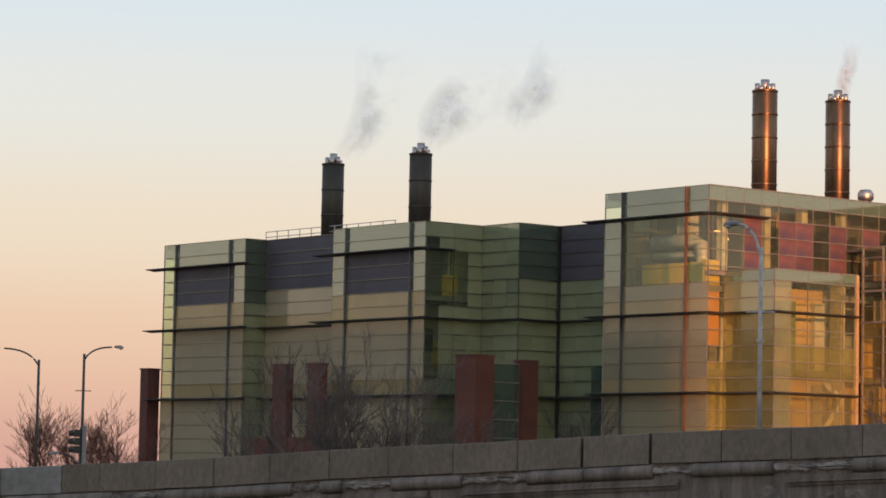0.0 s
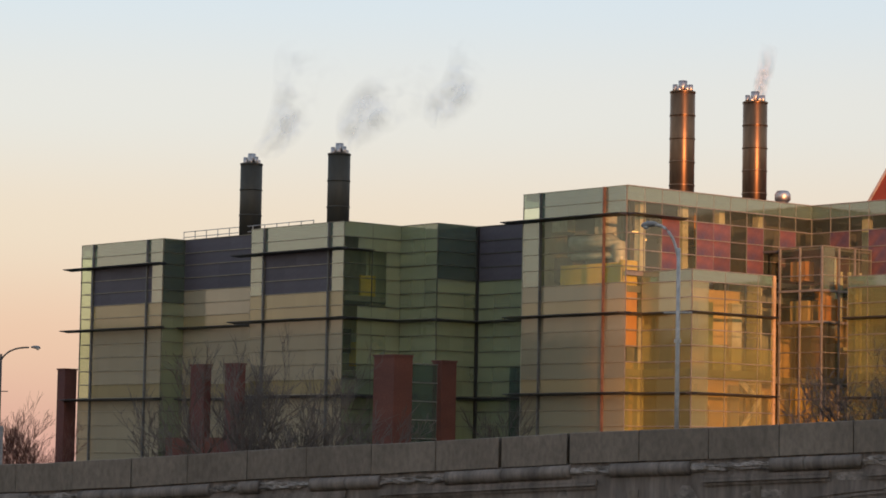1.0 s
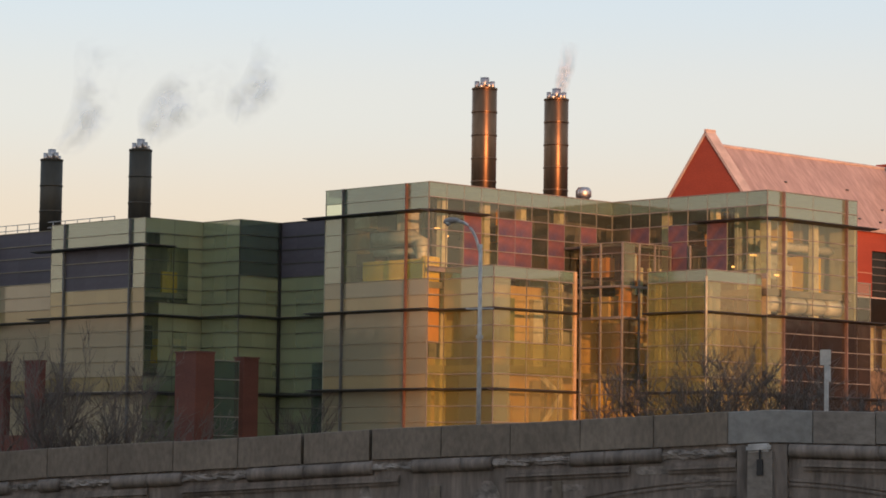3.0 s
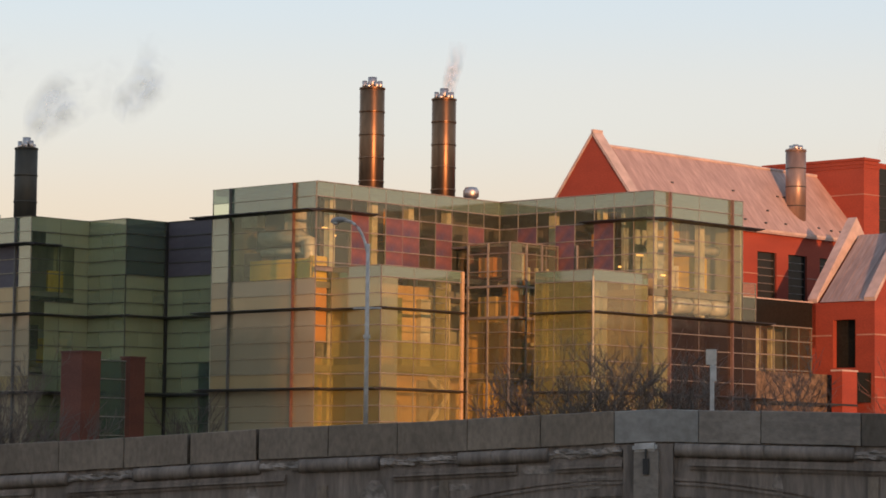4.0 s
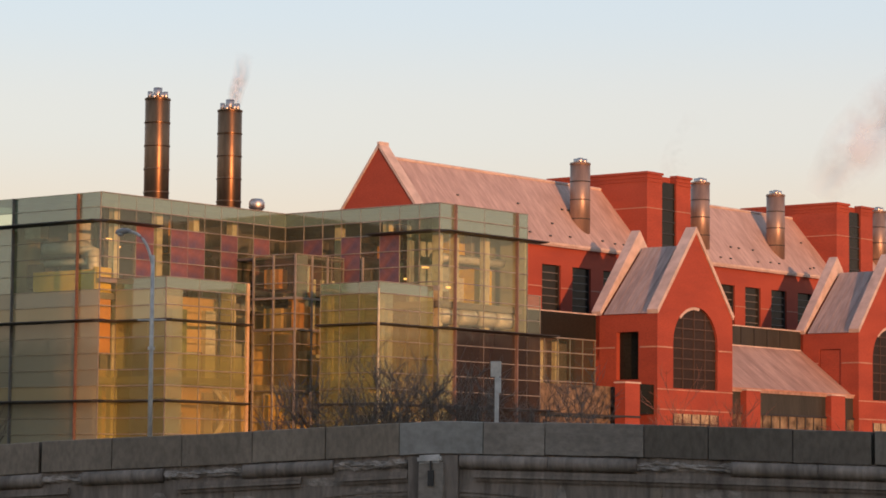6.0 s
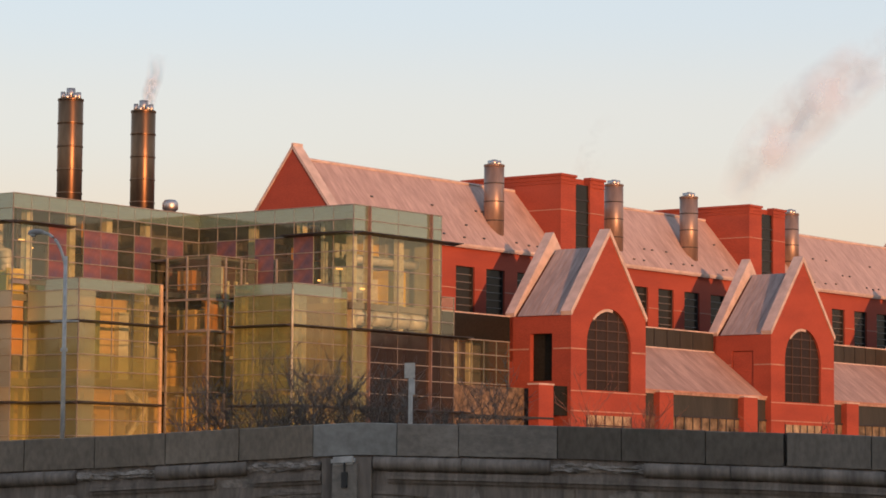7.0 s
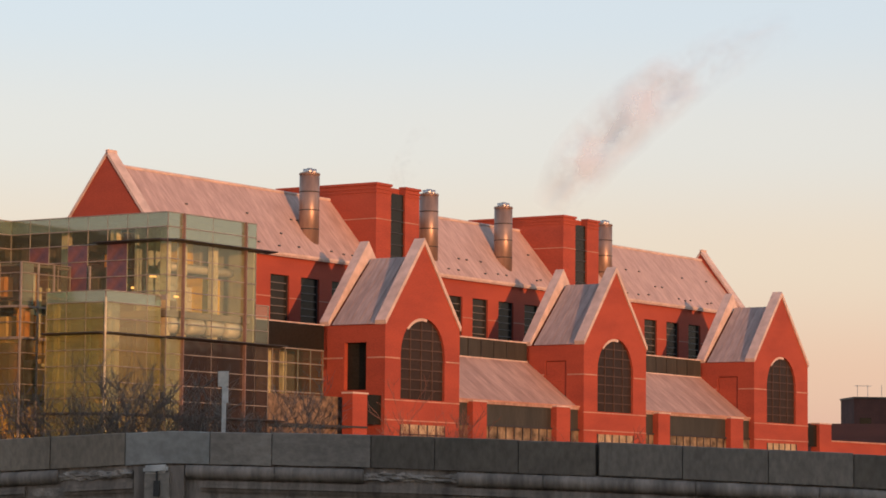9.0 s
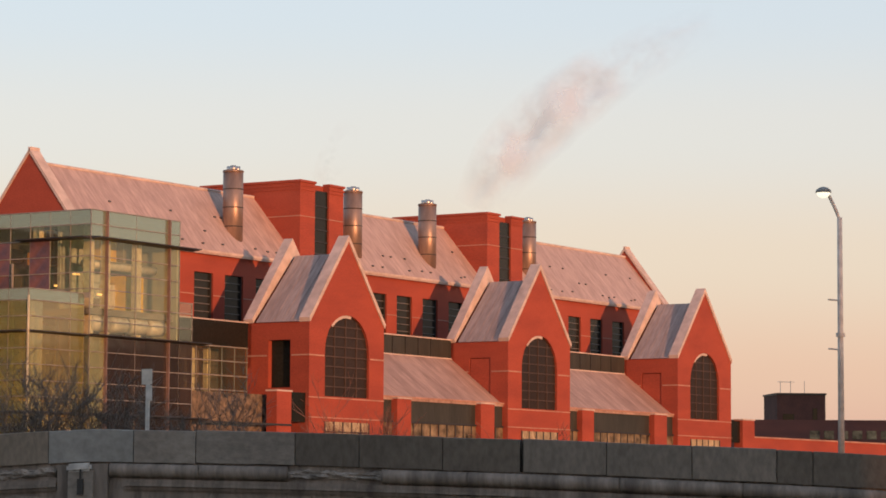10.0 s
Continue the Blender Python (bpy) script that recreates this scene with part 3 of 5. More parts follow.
# ---------------------------------------------------------------- stacks
def stack(name, u, v, r, z0, z1, steel, label, bundle=6, seams=5):
    root = thing(name, GRID @ pose(u, v, z0), label, "chimney")
    h = z1 - z0
    part("shaft", tube(B(), [(0, 0, 0), (0, 0, h)], [r, r], 32), steel, root, "", True)
    for i in range(1, seams + 1):
        zz = h * i / seams - 0.06
        part("seam_ring", tube(B(), [(0, 0, zz - 0.05), (0, 0, zz + 0.05)], [r + 0.03, r + 0.03], 32), steel, root, "", True)
    for i in range(bundle):
        a = math.tau * i / bundle + 0.3
        x, y = math.cos(a) * r * 0.62, math.sin(a) * r * 0.62
        part("pipe_end", tube(B(), [(x, y, h - 0.1), (x, y, h + 0.22 + 0.09 * (i % 3))], [r * 0.2, r * 0.2], 10), M["steel"], root, "bright steel pipe end", True)
    part("pipe_end", tube(B(), [(0, 0, h - 0.1), (0, 0, h + 0.62), (0, 0, h + 0.62), (0, 0, h + 0.3)], [r * 0.36, r * 0.36, r * 0.31, r * 0.31], 16), M["steel"], root, "bright steel pipe end", True)
    return root


stack("chimney", 10.2, 6.0, 0.725, 15.9, 22.7, M["stack"], "tall dark steel chimney glowing in the low sun")
stack("chimney", 16.3, 6.0, 0.725, 15.9, 22.7, M["stack"], "tall dark steel chimney glowing in the low sun")
stack("chimney", -2.0, 31.37, 0.68, 14.5, 19.27, M["stack_old"], "dark matt steel chimney on the older wing", 7, 3)
stack("chimney", -2.0, 22.6, 0.67, 14.5, 19.23, M["stack_old"], "dark matt steel chimney on the older wing", 7, 3)
vent = thing("roof_vent", GRID @ pose(16.6, 4.0, 15.95), "round polished steel roof ventilator", "vent")
part("neck", tube(B(), [(0, 0, 0), (0, 0, 0.75)], [0.26, 0.26], 16), M["steel"], vent, "", True)
part("hood", tube(B(), [(0, 0, 0.62), (0, 0, 0.78), (0, 0, 1.12), (0, 0, 1.32), (0, 0, 1.36)], [0.30, 0.47, 0.47, 0.34, 0.05], 20), M["steel"], vent, "", True)


# ---------------------------------------------------------------- older green wing
older = thing("older_glass_wing", GRID, "shaded green and tan glass wing with grey louvres", "building")
AT = 14.64
ZA = STOREY[:-2] + [9.85, 10.65, 11.45, 12.25, 13.05, 13.8, AT]


def zone_a(lo, hi, lv):
    def f(s, z):
        if s > 44.0 and 4.9 < z < 13.8:
            return "clear"
        if z > 13.05:
            return "spandrel"
        if lo < s < hi and lv < z < 13.05:
            return "louver"
        if z > 10.6:
            return "spandrel"
        return "band" if 9.06 < z < 10.6 or 4.75 < z < 5.6 else "frit"
    return f


AU, A2 = -5.52, -5.16
facade(older, "v", AU, 17.5, 26.4, ZA, 8, zone_a(18.8, 25.0, 10.65), "rail_tan", "glass_facade", 0.017, 8)
facade(older, "v", A2, 36.1, 45.3, ZA, 8, zone_a(37.6, 43.8, 10.65), "rail_tan", "glass_facade", 0.017, 8)
facade(older, "v", -3.5, 26.4, 36.1, ZA, 8, lambda s, z: "louver" if z > 11.45 else "frit" if z > 9.9 else "band" if 9.06 < z or 4.75 < z < 5.6 else "frit", "rail_tan", "glass_facade", 0.017, 8)
facade(older, "u", 36.1, A2, -3.5, ZA, 2, lambda s, z: "dusk" if z > 10.6 else "green", "rail_dark")
facade(older, "u", 17.5, AU, -1.31, ZA, 4, lambda s, z: "clear" if (s < -4.4 and 5.6 < z < 13.8) or (s < -2.3 and 9.9 < z < 13) else "green", "rail_dark", "glass_facade", 0.02, 2)
facade(older, "v", -1.31, 14.16, 17.5, ZA, 3, lambda s, z: "green", "rail_dark", "glass_facade", 0.02, 3)
facade(older, "u", 14.16, -1.31, 1.75, ZA, 3, lambda s, z: "dusk" if z > 11.4 else "green", "rail_dark", "glass_facade", 0.02, 3)
facade(older, "v", 1.75, 8.3, 14.16, ZA, 4, lambda s, z: "louver" if z > 11.4 else "dusk" if z < 6.7 and s < 11.0 else "green", "rail_dark", "glass_facade", 0.02, 4)
solid(B(), older, "corner_post", M["frame_dark"], 1.6, 1.75, 14.0, 14.16, FLOOR, AT)
solid(B(), older, "roof", M["roofing"], AU + 0.1, 12, 17.6, 26.4, AT - 0.3, AT - 0.03)
solid(B(), older, "roof", M["roofing"], -3.4, 12, 26.4, 45.2, AT - 0.3, AT - 0.03)
solid(B(), older, "roof", M["roofing"], A2 + 0.1, -3.4, 36.2, 45.2, AT - 0.3, AT - 0.03)
solid(B(), older, "roof", M["roofing"], 1.85, 12, 8.5, 17.6, AT - 0.3, AT - 0.03)
solid(B(), older, "roof", M["roofing"], -1.2, 1.85, 14.26, 17.6, AT - 0.3, AT - 0.03)
solid(B(), older, "inner_wall", M["inner"], -2.4, 12, 18.9, 19.1, FLOOR, AT - 0.3)
solid(B(), older, "inner_wall", M["inner"], -2.6, -2.4, 19.1, 45, FLOOR, AT - 0.3)
solid(B(), older, "inner_wall", M["inner"], -0.9, 3.2, 16.0, 16.2, FLOOR, AT - 0.3)
solid(B(), older, "inner_wall", M["inner"], 3.2, 3.4, 8.5, 16.0, FLOOR, AT - 0.3)
solid(B(), older, "back_wall", M["inner"], 11.9, 12.1, 8.5, 45.2, FLOOR, AT - 0.1)
solid(B(), older, "end_wall", M["inner"], A2 + 1.2, 12, 45.1, 45.3, FLOOR, AT - 0.1)
facade(older, "u", 45.3, A2, A2 + 1.2, ZA, 1, lambda s, z: "clear")
for z in (1.75, 6.1, 10.45):
    solid(B(), older, "floor_slab", M["slab"], AU + 0.2, 11.8, 17.8, 26.3, z - 0.3, z)
    solid(B(), older, "floor_slab", M["slab"], -3.2, 11.8, 26.3, 45, z - 0.3, z)
    solid(B(), older, "floor_slab", M["slab"], 1.95, 11.8, 8.6, 17.6, z - 0.3, z)
furnish(older, "u", 18.9, -4.8, -1.5, LOW + [(10.5, 12.9)], 31, ("pale_wall", "yellow", "green_wall", "frame_dark", "duct"), 0.7)
furnish(older, "u", 16.0, -0.8, 3.0, LOW, 32, ("pale_wall", "green_wall", "inner", "frame_dark"), 0.6)
solid(B(), older, "yellow_partition", M["yellow"], -3.6, -2.5, 18.3, 18.45, 10.5, 11.7)
for z, a in ((13.05, 1.2), (9.06, 1.4), (4.6, 1.2)):
    ledge(older, "v", AU, 17.2, 26.4 + a, z)
    ledge(older, "v", A2, 35.8, 45.3 + a, z)
    ledge(older, "u", 17.5, AU, -3.6 if z > 10 else -1.31, z, 0.45)
    if z < 10:
        ledge(older, "v", -1.31, 14.2, 17.5, z, 0.45)
        ledge(older, "u", 14.16, -1.31, 1.75, z, 0.45)
        ledge(older, "v", 1.75, 9.5, 14.16, z, 0.45)
        ledge(older, "v", -3.5, 26.4, 36.1, z, 0.6)
for u, v in ((AU, 18.8), (AU, 25.0), (A2, 37.7), (A2, 43.8)):
    solid(B(), older, "fin", M["mullion_blue"], u - 0.16, u, v - 0.055, v + 0.055, FLOOR, AT)


# ---------------------------------------------------------------- red brick hall
hall = thing("brick_hall", GRID, "long red brick hall with pink roofs and gabled pavilions", "building")
VW, VR, ZE, ZR = -2.0, 1.65, 15.9, 20.5
H0, H1 = 24.95, 101.5
PERIOD = 24.3


def wall_holes(root, name, material, v0, v1, u0, u1, z0, z1, holes, label=""):
    """A wall along u with thickness v0..v1 and rectangular openings (u, u, z, z) of one height."""
    bm = B()
    cuts = [u0] + [c for h in holes for c in h[:2]] + [u1]
    for k in range(len(cuts) - 1):
        a, b = cuts[k], cuts[k + 1]
        if k % 2:
            h = holes[k // 2]
            box(bm, a, b, v0, v1, z0, h[2])
            box(bm, a, b, v0, v1, h[3], z1)
        else:
            box(bm, a, b, v0, v1, z0, z1)
    bmesh.ops.remove_doubles(bm, verts=bm.verts, dist=1e-4)
    return part(name, bm, material, root, label)


holes = []
for k, group in enumerate(([36.75, 40.0, 43.4], [57.0, 60.3, 63.7, 67.2], [84.8, 88.3, 91.9, 95.5])):
    holes += [(u - 0.05, u + 1.95, 11.6, 14.55) for u in group]
main_wall = wall_holes(hall, "front_wall", M["brick"], VW, VW + 0.4, H0, H1, FLOOR, ZE, holes)
for a, b, z0, z1 in holes:
    w = part("window", box(B(), a, b, VW + 0.22, VW + 0.26, z0, z1), M["dark_glass"], hall, "dark tinted window")
    for i in range(1, 6):
        z = z0 + (z1 - z0) * i / 6
        part("bar", box(B(), a, b, VW + 0.17, VW + 0.22, z - 0.025, z + 0.025), M["window_bar"], w)
    for u in (a + 0.04, b - 0.04):
        part("jamb", box(B(), u - 0.04, u + 0.04, VW + 0.12, VW + 0.22, z0, z1), M["frame_dark"], w)
cuts = [H0] + [c for h in holes for c in h[:2]] + [H1]
for a, b in zip(cuts[::2], cuts[1::2]):
    part("belt_course", box(B(), a, b, VW - 0.03, VW - 0.001, 13.1, 13.16), M["belt"], hall)
part("belt_course", box(B(), H0, H1, VW - 0.04, VW - 0.001, 11.5, 11.6), M["belt"], hall)
part("gutter", box(B(), H0, H1, VW - 0.28, VW - 0.001, ZE - 0.08, ZE + 0.06), M["coping"], hall, "pale eaves gutter")
part("back_wall", box(B(), H0, H1, 5.0, 5.3, FLOOR, ZE), M["brick"], hall)

# roof runs between the towers
TOWERS = [48.01, 72.2]
runs = [(H0 + 0.7, 48.01), (53.15, 72.2), (77.4, H1 - 0.7)]
for a, b in runs:
    rf = part("roof", prism(B(), [(a, VW - 0.25, ZE), (a, VR, ZR), (a, 5.4, ZE - 0.1), (a, 5.4, ZE - 0.35), (a, VR, ZR - 0.3), (a, VW - 0.25, ZE - 0.2)], (b - a, 0, 0)), M["roof"], hall)
    part("ridge_cap", tube(B(), [(a, VR, ZR), (b, VR, ZR)], [0.11, 0.11], 8), M["coping"], rf)
    # snow guards
    rng = random.Random(int(a))
    for i in range(int((b - a) / 1.15)):
        u = a + 0.6 + 1.15 * i + rng.uniform(-0.4, 0.4)
        k = rng.choice((0.1, 0.12, 0.3, 0.55))
        v, z = VW - 0.25 + (VR - VW + 0.25) * k, ZE + (ZR - ZE) * k
        part("snow_guard", box(B(), u - 0.09, u + 0.09, v - 0.05, v + 0.05, z, z + 0.11), M["mullion_dark"], rf)

# raised end gables
SL = (ZR - ZE) / (VR - VW)
for u in (H0, H1 - 0.75):
    g = part("end_gable", prism(B(), [(u, VW - 0.1, FLOOR), (u, VW - 0.1, ZE + 0.2), (u, VR, ZR + 0.58), (u, 5.4, ZE + 0.2), (u, 5.4, FLOOR)], (0.75, 0, 0)), M["brick"], hall)
    for v0, z0, v1, z1 in ((VW - 0.25, ZE + 0.1, VR + 0.08, ZR + 0.64), (5.55, ZE + 0.1, VR - 0.08, ZR + 0.64)):
        part("coping", prism(B(), [(u - 0.08, v0, z0), (u - 0.08, v1, z1), (u - 0.08, v1, z1 + 0.25), (u - 0.08, v0, z0 + 0.25)], (0.91, 0, 0)), M["coping"], g, "pale stone coping")

# towers with a dark glazed slot
for k, u in enumerate(TOWERS):
    vt, zt = -2.2, 21.5
    t = part("tower", box(B(), u, u + 5.15, vt + 0.5, 6.0, ZE - 4, zt - 0.12), M["brick"], hall)
    part("pier", box(B(), u, u + 1.74, vt, vt + 0.5, ZE - 4, zt), M["brick"], t)
    part("pier", box(B(), u + 3.43, u + 5.15, vt, vt + 0.5, ZE - 4, zt), M["brick"], t)
    part("slot_window", box(B(), u + 1.74, u + 3.43, vt + 0.14, vt + 0.2, ZE - 3, zt - 0.55), M["dark_glass"], t, "tall dark glazed slot")
    for i in range(8):
        z = ZE - 1.6 + 0.8 * i
        if z < zt - 0.6:
            part("slot_bar", box(B(), u + 1.74, u + 3.43, vt + 0.08, vt + 0.14, z - 0.04, z + 0.04), M["frame_dark"], t)
    for z, h, d in ((zt - 0.16, 0.16, 0.10), (zt - 0.42, 0.08, 0.06), (zt - 0.66, 0.06, 0.05), (zt - 2.45, 0.06, 0.03)):
        m = M["belt"] if z < zt - 2 else M["brick"]
        part("cornice", box(B(), u - d, u + 1.74 + d / 2, vt - d, vt + 0.5, z, z + h), m, t)
        part("cornice", box(B(), u - d, u - 0.001, vt + 0.5, 6.0 + d, z, z + h), m, t)
        part("cornice", box(B(), u + 3.43 - d / 2, u + 5.15 + d, vt - d, vt + 0.5, z, z + h), m, t)

# round steel flues on the roof
for u in (42.45, 56.5, 66.2, 80.6):
    f = thing("roof_flue", GRID @ pose(u, -0.75, 16.6), "round weathered steel flue rising from the roof", "chimney", "flues on the hall roof")
    part("shaft", tube(B(), [(0, 0, 0), (0, 0, 5.0)], [0.66, 0.66], 28), M["flue"], f, "", True)
    for z in (1.3, 2.55, 3.75):
        part("seam_ring", tube(B(), [(0, 0, z - 0.03), (0, 0, z + 0.03)], [0.675, 0.675], 28), M["frame_dark"], f, "", True)
    part("seam_ring", tube(B(), [(0, 0, 4.87), (0, 0, 4.97)], [0.69, 0.69], 28), M["flue"], f, "", True)
    for x, y in ((-0.28, -0.2), (0.3, -0.1), (0, 0.3)):
        part("pipe_end", tube(B(), [(x, y, 4.9), (x, y, 5.28)], [0.2, 0.2], 12), M["steel"], f, "bright steel pipe end", True)
    part("collar", prism(B(), [(-1.05, -0.9, -0.5), (-0.95, 0.35, 1.05), (0, 0.75, 1.62), (0.95, 0.35, 1.05), (1.05, -0.9, -0.5)], (0, 0.15, -0.25)), M["roof"], f)


# gabled pavilions
def pavilion(u0, width, with_opening):
    u1, um = u0 + width, u0 + width / 2
    vf, vb, ze, za, th = V2, -6.8, 11.3, 16.45, 0.5
    aw, az0, spring, rise = 2.45, 6.55, 9.35, 2.3
    slope = (za - ze) / (width / 2)
    # front wall with its arched opening
    bm = B()
    outer = [(u0, FLOOR), (u1, FLOOR), (u1, ze), (um, za), (u0, ze)]
    arch = [(um - aw, az0), (um + aw, az0), (um + aw, spring)] + [(um + aw * math.cos(a), spring + rise * math.sin(a)) for a in [math.pi * i / 16 for i in range(1, 16)]] + [(um - aw, spring)]
    for v in (vf, vf + th):
        edges = []
        for ring in (outer, arch):
            vs = [bm.verts.new((p[0], v, p[1])) for p in ring]
            edges += [bm.edges.new((vs[i], vs[(i + 1) % len(vs)])) for i in range(len(vs))]
        bmesh.ops.triangle_fill(bm, use_beauty=True, edges=edges)
    for ring in (outer, arch):
        a = [bm.verts.new((p[0], vf, p[1])) for p in ring]
        b = [bm.verts.new((p[0], vf + th, p[1])) for p in ring]
        for i in range(len(ring)):
            j = (i + 1) % len(ring)
            bm.faces.new((a[i], a[j], b[j], b[i]))
    bmesh.ops.remove_doubles(bm, verts=bm.verts, dist=1e-4)
    bmesh.ops.recalc_face_normals(bm, faces=bm.faces)
    p = part("pavilion", bm, M["brick"], hall, "gabled red brick pavilion with arched window")
    # left wall with opening or blind panel, right wall, back gable
    da, db, dz0, dz1 = -10.05, -8.4, 7.05, 9.97
    bm = B()
    box(bm, u0, u0 + 0.45, vf + th, da, FLOOR, ze - 0.25)
    box(bm, u0, u0 + 0.45, db, vb, FLOOR, ze - 0.25)
    box(bm, u0, u0 + 0.45, da, db, FLOOR, dz0)
    box(bm, u0, u0 + 0.45, da, db, dz1, ze - 0.25)
    bmesh.ops.remove_doubles(bm, verts=bm.verts, dist=1e-4)
    part("side_wall", bm, M["brick"], p)
    if with_opening:
        part("side_window", box(B(), u0 + 0.36, u0 + 0.42, da, db, dz0, dz1), M["dark_glass"], p, "dark deep-set side window")
    else:
        part("blind_panel", box(B(), u0 + 0.06, u0 + 0.4, da + 0.05, db - 0.05, dz0 + 0.05, dz1 - 0.05), M["brick"], p)
    part("side_wall", box(B(), u1 - 0.45, u1, vf + th, vb, FLOOR, ze - 0.25), M["brick"], p)
    part("back_gable", prism(B(), [(u0, vb - 0.3, ze - 3), (u1, vb - 0.3, ze - 3), (u1, vb - 0.3, ze - 0.1), (um, vb - 0.3, za - 0.1), (u0, vb - 0.3, ze - 0.1)], (0, 0.45, 0)), M["brick"], p)
    # copings on both gables
    for v0, v1, low in ((vf - 0.08, vf + 0.72, 0.18), (vb - 0.45, vb + 0.22, 1.1)):
        for sg, ua in ((1, u0), (-1, u1)):
            part("coping", prism(B(), [(ua - sg * 0.12, v0, ze + 0.0), (um, v0, za + 0.2), (um, v0, za - low), (ua - sg * 0.02, v0, ze - 0.25)], (0, v1 - v0, 0)), M["coping"], p, "pale stone coping")
    # roof slopes, set below the copings
    for sg, ua in ((1, u0), (-1, u1)):
        rf = part("pavilion_roof", prism(B(), [(ua - sg * 0.08, vf + 0.72, ze - 0.22), (um, vf + 0.72, za - 0.92), (um, vf + 0.72, za - 1.15), (ua + sg * 0.3, vf + 0.72, ze - 0.24)], (0, vb - 0.45 - vf - 0.95, 0)), M["pavilion_roof"], p)
    for i in range(1, 5):
        v = vf + 0.72 + (vb - 0.45 - vf - 0.95) * i / 5
        part("seam", prism(B(), [(u0 - 0.08, v, ze - 0.22), (um, v, za - 0.92), (um, v, za - 0.89), (u0 - 0.08, v, ze - 0.19)], (0, 0.04, 0)), M["pavilion_roof"], p)
    # belts
    for z, h in ((8.98, 0.09), (6.42, 0.07), (5.2, 0.07)):
        part("belt_course", box(B(), u0 - 0.03, um - aw - 0.12 if z > 6.5 else u1 + 0.03, vf - 0.035, vf - 0.002, z, z + h), M["belt"], p)
        if z > 6.5:
            part("belt_course", box(B(), um + aw + 0.12, u1 + 0.03, vf - 0.035, vf - 0.002, z, z + h), M["belt"], p)
            part("belt_course", box(B(), u0 - 0.035, u0 - 0.002, vf, da - 0.1, z, z + h), M["belt"], p)
            part("belt_course", box(B(), u0 - 0.035, u0 - 0.002, db + 0.1, vb, z, z + h), M["belt"], p)
    # arched window, its bars and a pale arc that paints the sunlit soffit
    bm = B()
    prism(bm, [(x, vf + 0.16, z) for x, z in arch], (0, 0.05, 0))
    win = part("arched_window", bm, M["bronze_glass"], p, "tall dark arched window with a grid of bars")
    for i in (-1, 0, 1):
        x = um + aw * i / 2
        top = spring + rise * math.sqrt(max(0, 1 - ((x - um) / aw) ** 2))
        part("bar", box(B(), x - 0.03, x + 0.03, vf + 0.11, vf + 0.16, az0, top), M["bronze"], win)
    for i in range(1, 8):
        z = az0 + 0.62 * i
        half = aw if z < spring else aw * math.sqrt(max(0, 1 - ((z - spring) / rise) ** 2))
        part("bar", box(B(), um - half, um + half, vf + 0.10, vf + 0.16, z - 0.03, z + 0.03), M["bronze"], win)
    bm = B()
    for i in range(7, 12):
        a0, a1 = math.pi * i / 16, math.pi * (i + 1) / 16
        prism(bm, [(um + aw * k * math.cos(a), vf + 0.03, spring + rise * k * math.sin(a)) for k, a in ((0.995, a0), (0.995, a1), (0.92, a1), (0.92, a0))], (0, 0.12, 0))
    bmesh.ops.remove_doubles(bm, verts=bm.verts, dist=1e-4)
    part("sunlit_soffit", bm, M["coping"], p)
    # ground-floor window strip
    part("low_window", box(B(), um - aw, um + aw, vf - 0.02, vf - 0.002, 3.4, 5.0), M["pale_pane"], p, "window strip with pale reflections painted into its colour")
    for i in range(6):
        x = um - aw + aw * 2 * i / 5
        part("low_bar", box(B(), x - 0.05, x + 0.05, vf - 0.06, vf - 0.02, 3.4, 5.0), M["frame_dark"], p)
    part("low_bar", box(B(), um - aw, um + aw, vf - 0.06, vf - 0.02, 4.35, 4.43), M["frame_dark"], p)
    return p


PAV = [(35.84, 8.3, True), (59.6, 8.6, False), (84.78, 9.1, False)]
for u, w, o in PAV:
    pavilion(u, w, o)

# lower aisle between the pavilions
part("flat_roof", box(B(), 24.2, 100, -6.7, VW - 0.05, 10.9, 11.1), M["roofing"], hall)
bays = [(44.14, 59.6), (68.2, 84.78), (93.88, 99.5)]
for a, b in bays:
    part("clerestory", box(B(), a, b, -6.9, -6.7, 9.8, 11.2), M["panel_dark"], hall, "dark glazed clerestory band")
    part("clerestory_cap", box(B(), a, b, -6.98, -6.66, 11.2, 11.28), M["coping"], hall)
    for i in range(1, int((b - a) / 1.6)):
        u = a + 1.6 * i
        part("clerestory_bar", box(B(), u - 0.03, u + 0.03, -6.95, -6.9, 9.85, 11.2), M["frame_dark"], hall)
    if b - a > 8:
        lr = part("aisle_roof", prism(B(), [(a, -6.9, 9.95), (a, -10.9, 6.85), (a, -11.1, 6.85), (a, -11.1, 6.6), (a, -6.9, 9.6)], (b - a, 0, 0)), M["aisle_roof"], hall)
        part("aisle_ridge", box(B(), a, b, -6.96, -6.9, 9.9, 9.98), M["coping"], lr)
        part("eaves_strip", box(B(), a, b, -11.16, -11.1, 6.76, 6.87), M["belt"], lr)
        part("aisle_glazing", box(B(), a, b, -11.0, -10.9, 5.25, 6.6), M["panel_dark"], hall, "dark panelled band under the low roof")
        part("aisle_window", box(B(), a, b, -11.05, -10.95, 3.0, 5.2), M["pale_window"], hall, "window strip with pale reflections painted into its colour")
        for i in range(1, int((b - a) / 1.03)):
            u = a + 1.03 * i
            part("aisle_bar", box(B(), u - 0.04, u + 0.04, -11.1, -11.05, 3.0, 5.2), M["frame_dark"], hall)
        part("aisle_rail", box(B(), a, b, -11.12, -11.0, 5.17, 5.3), M["frame_dark"], hall)
        part("aisle_wall", box(B(), a, b, -10.9, -10.6, FLOOR, 5.2), M["brick"], hall)
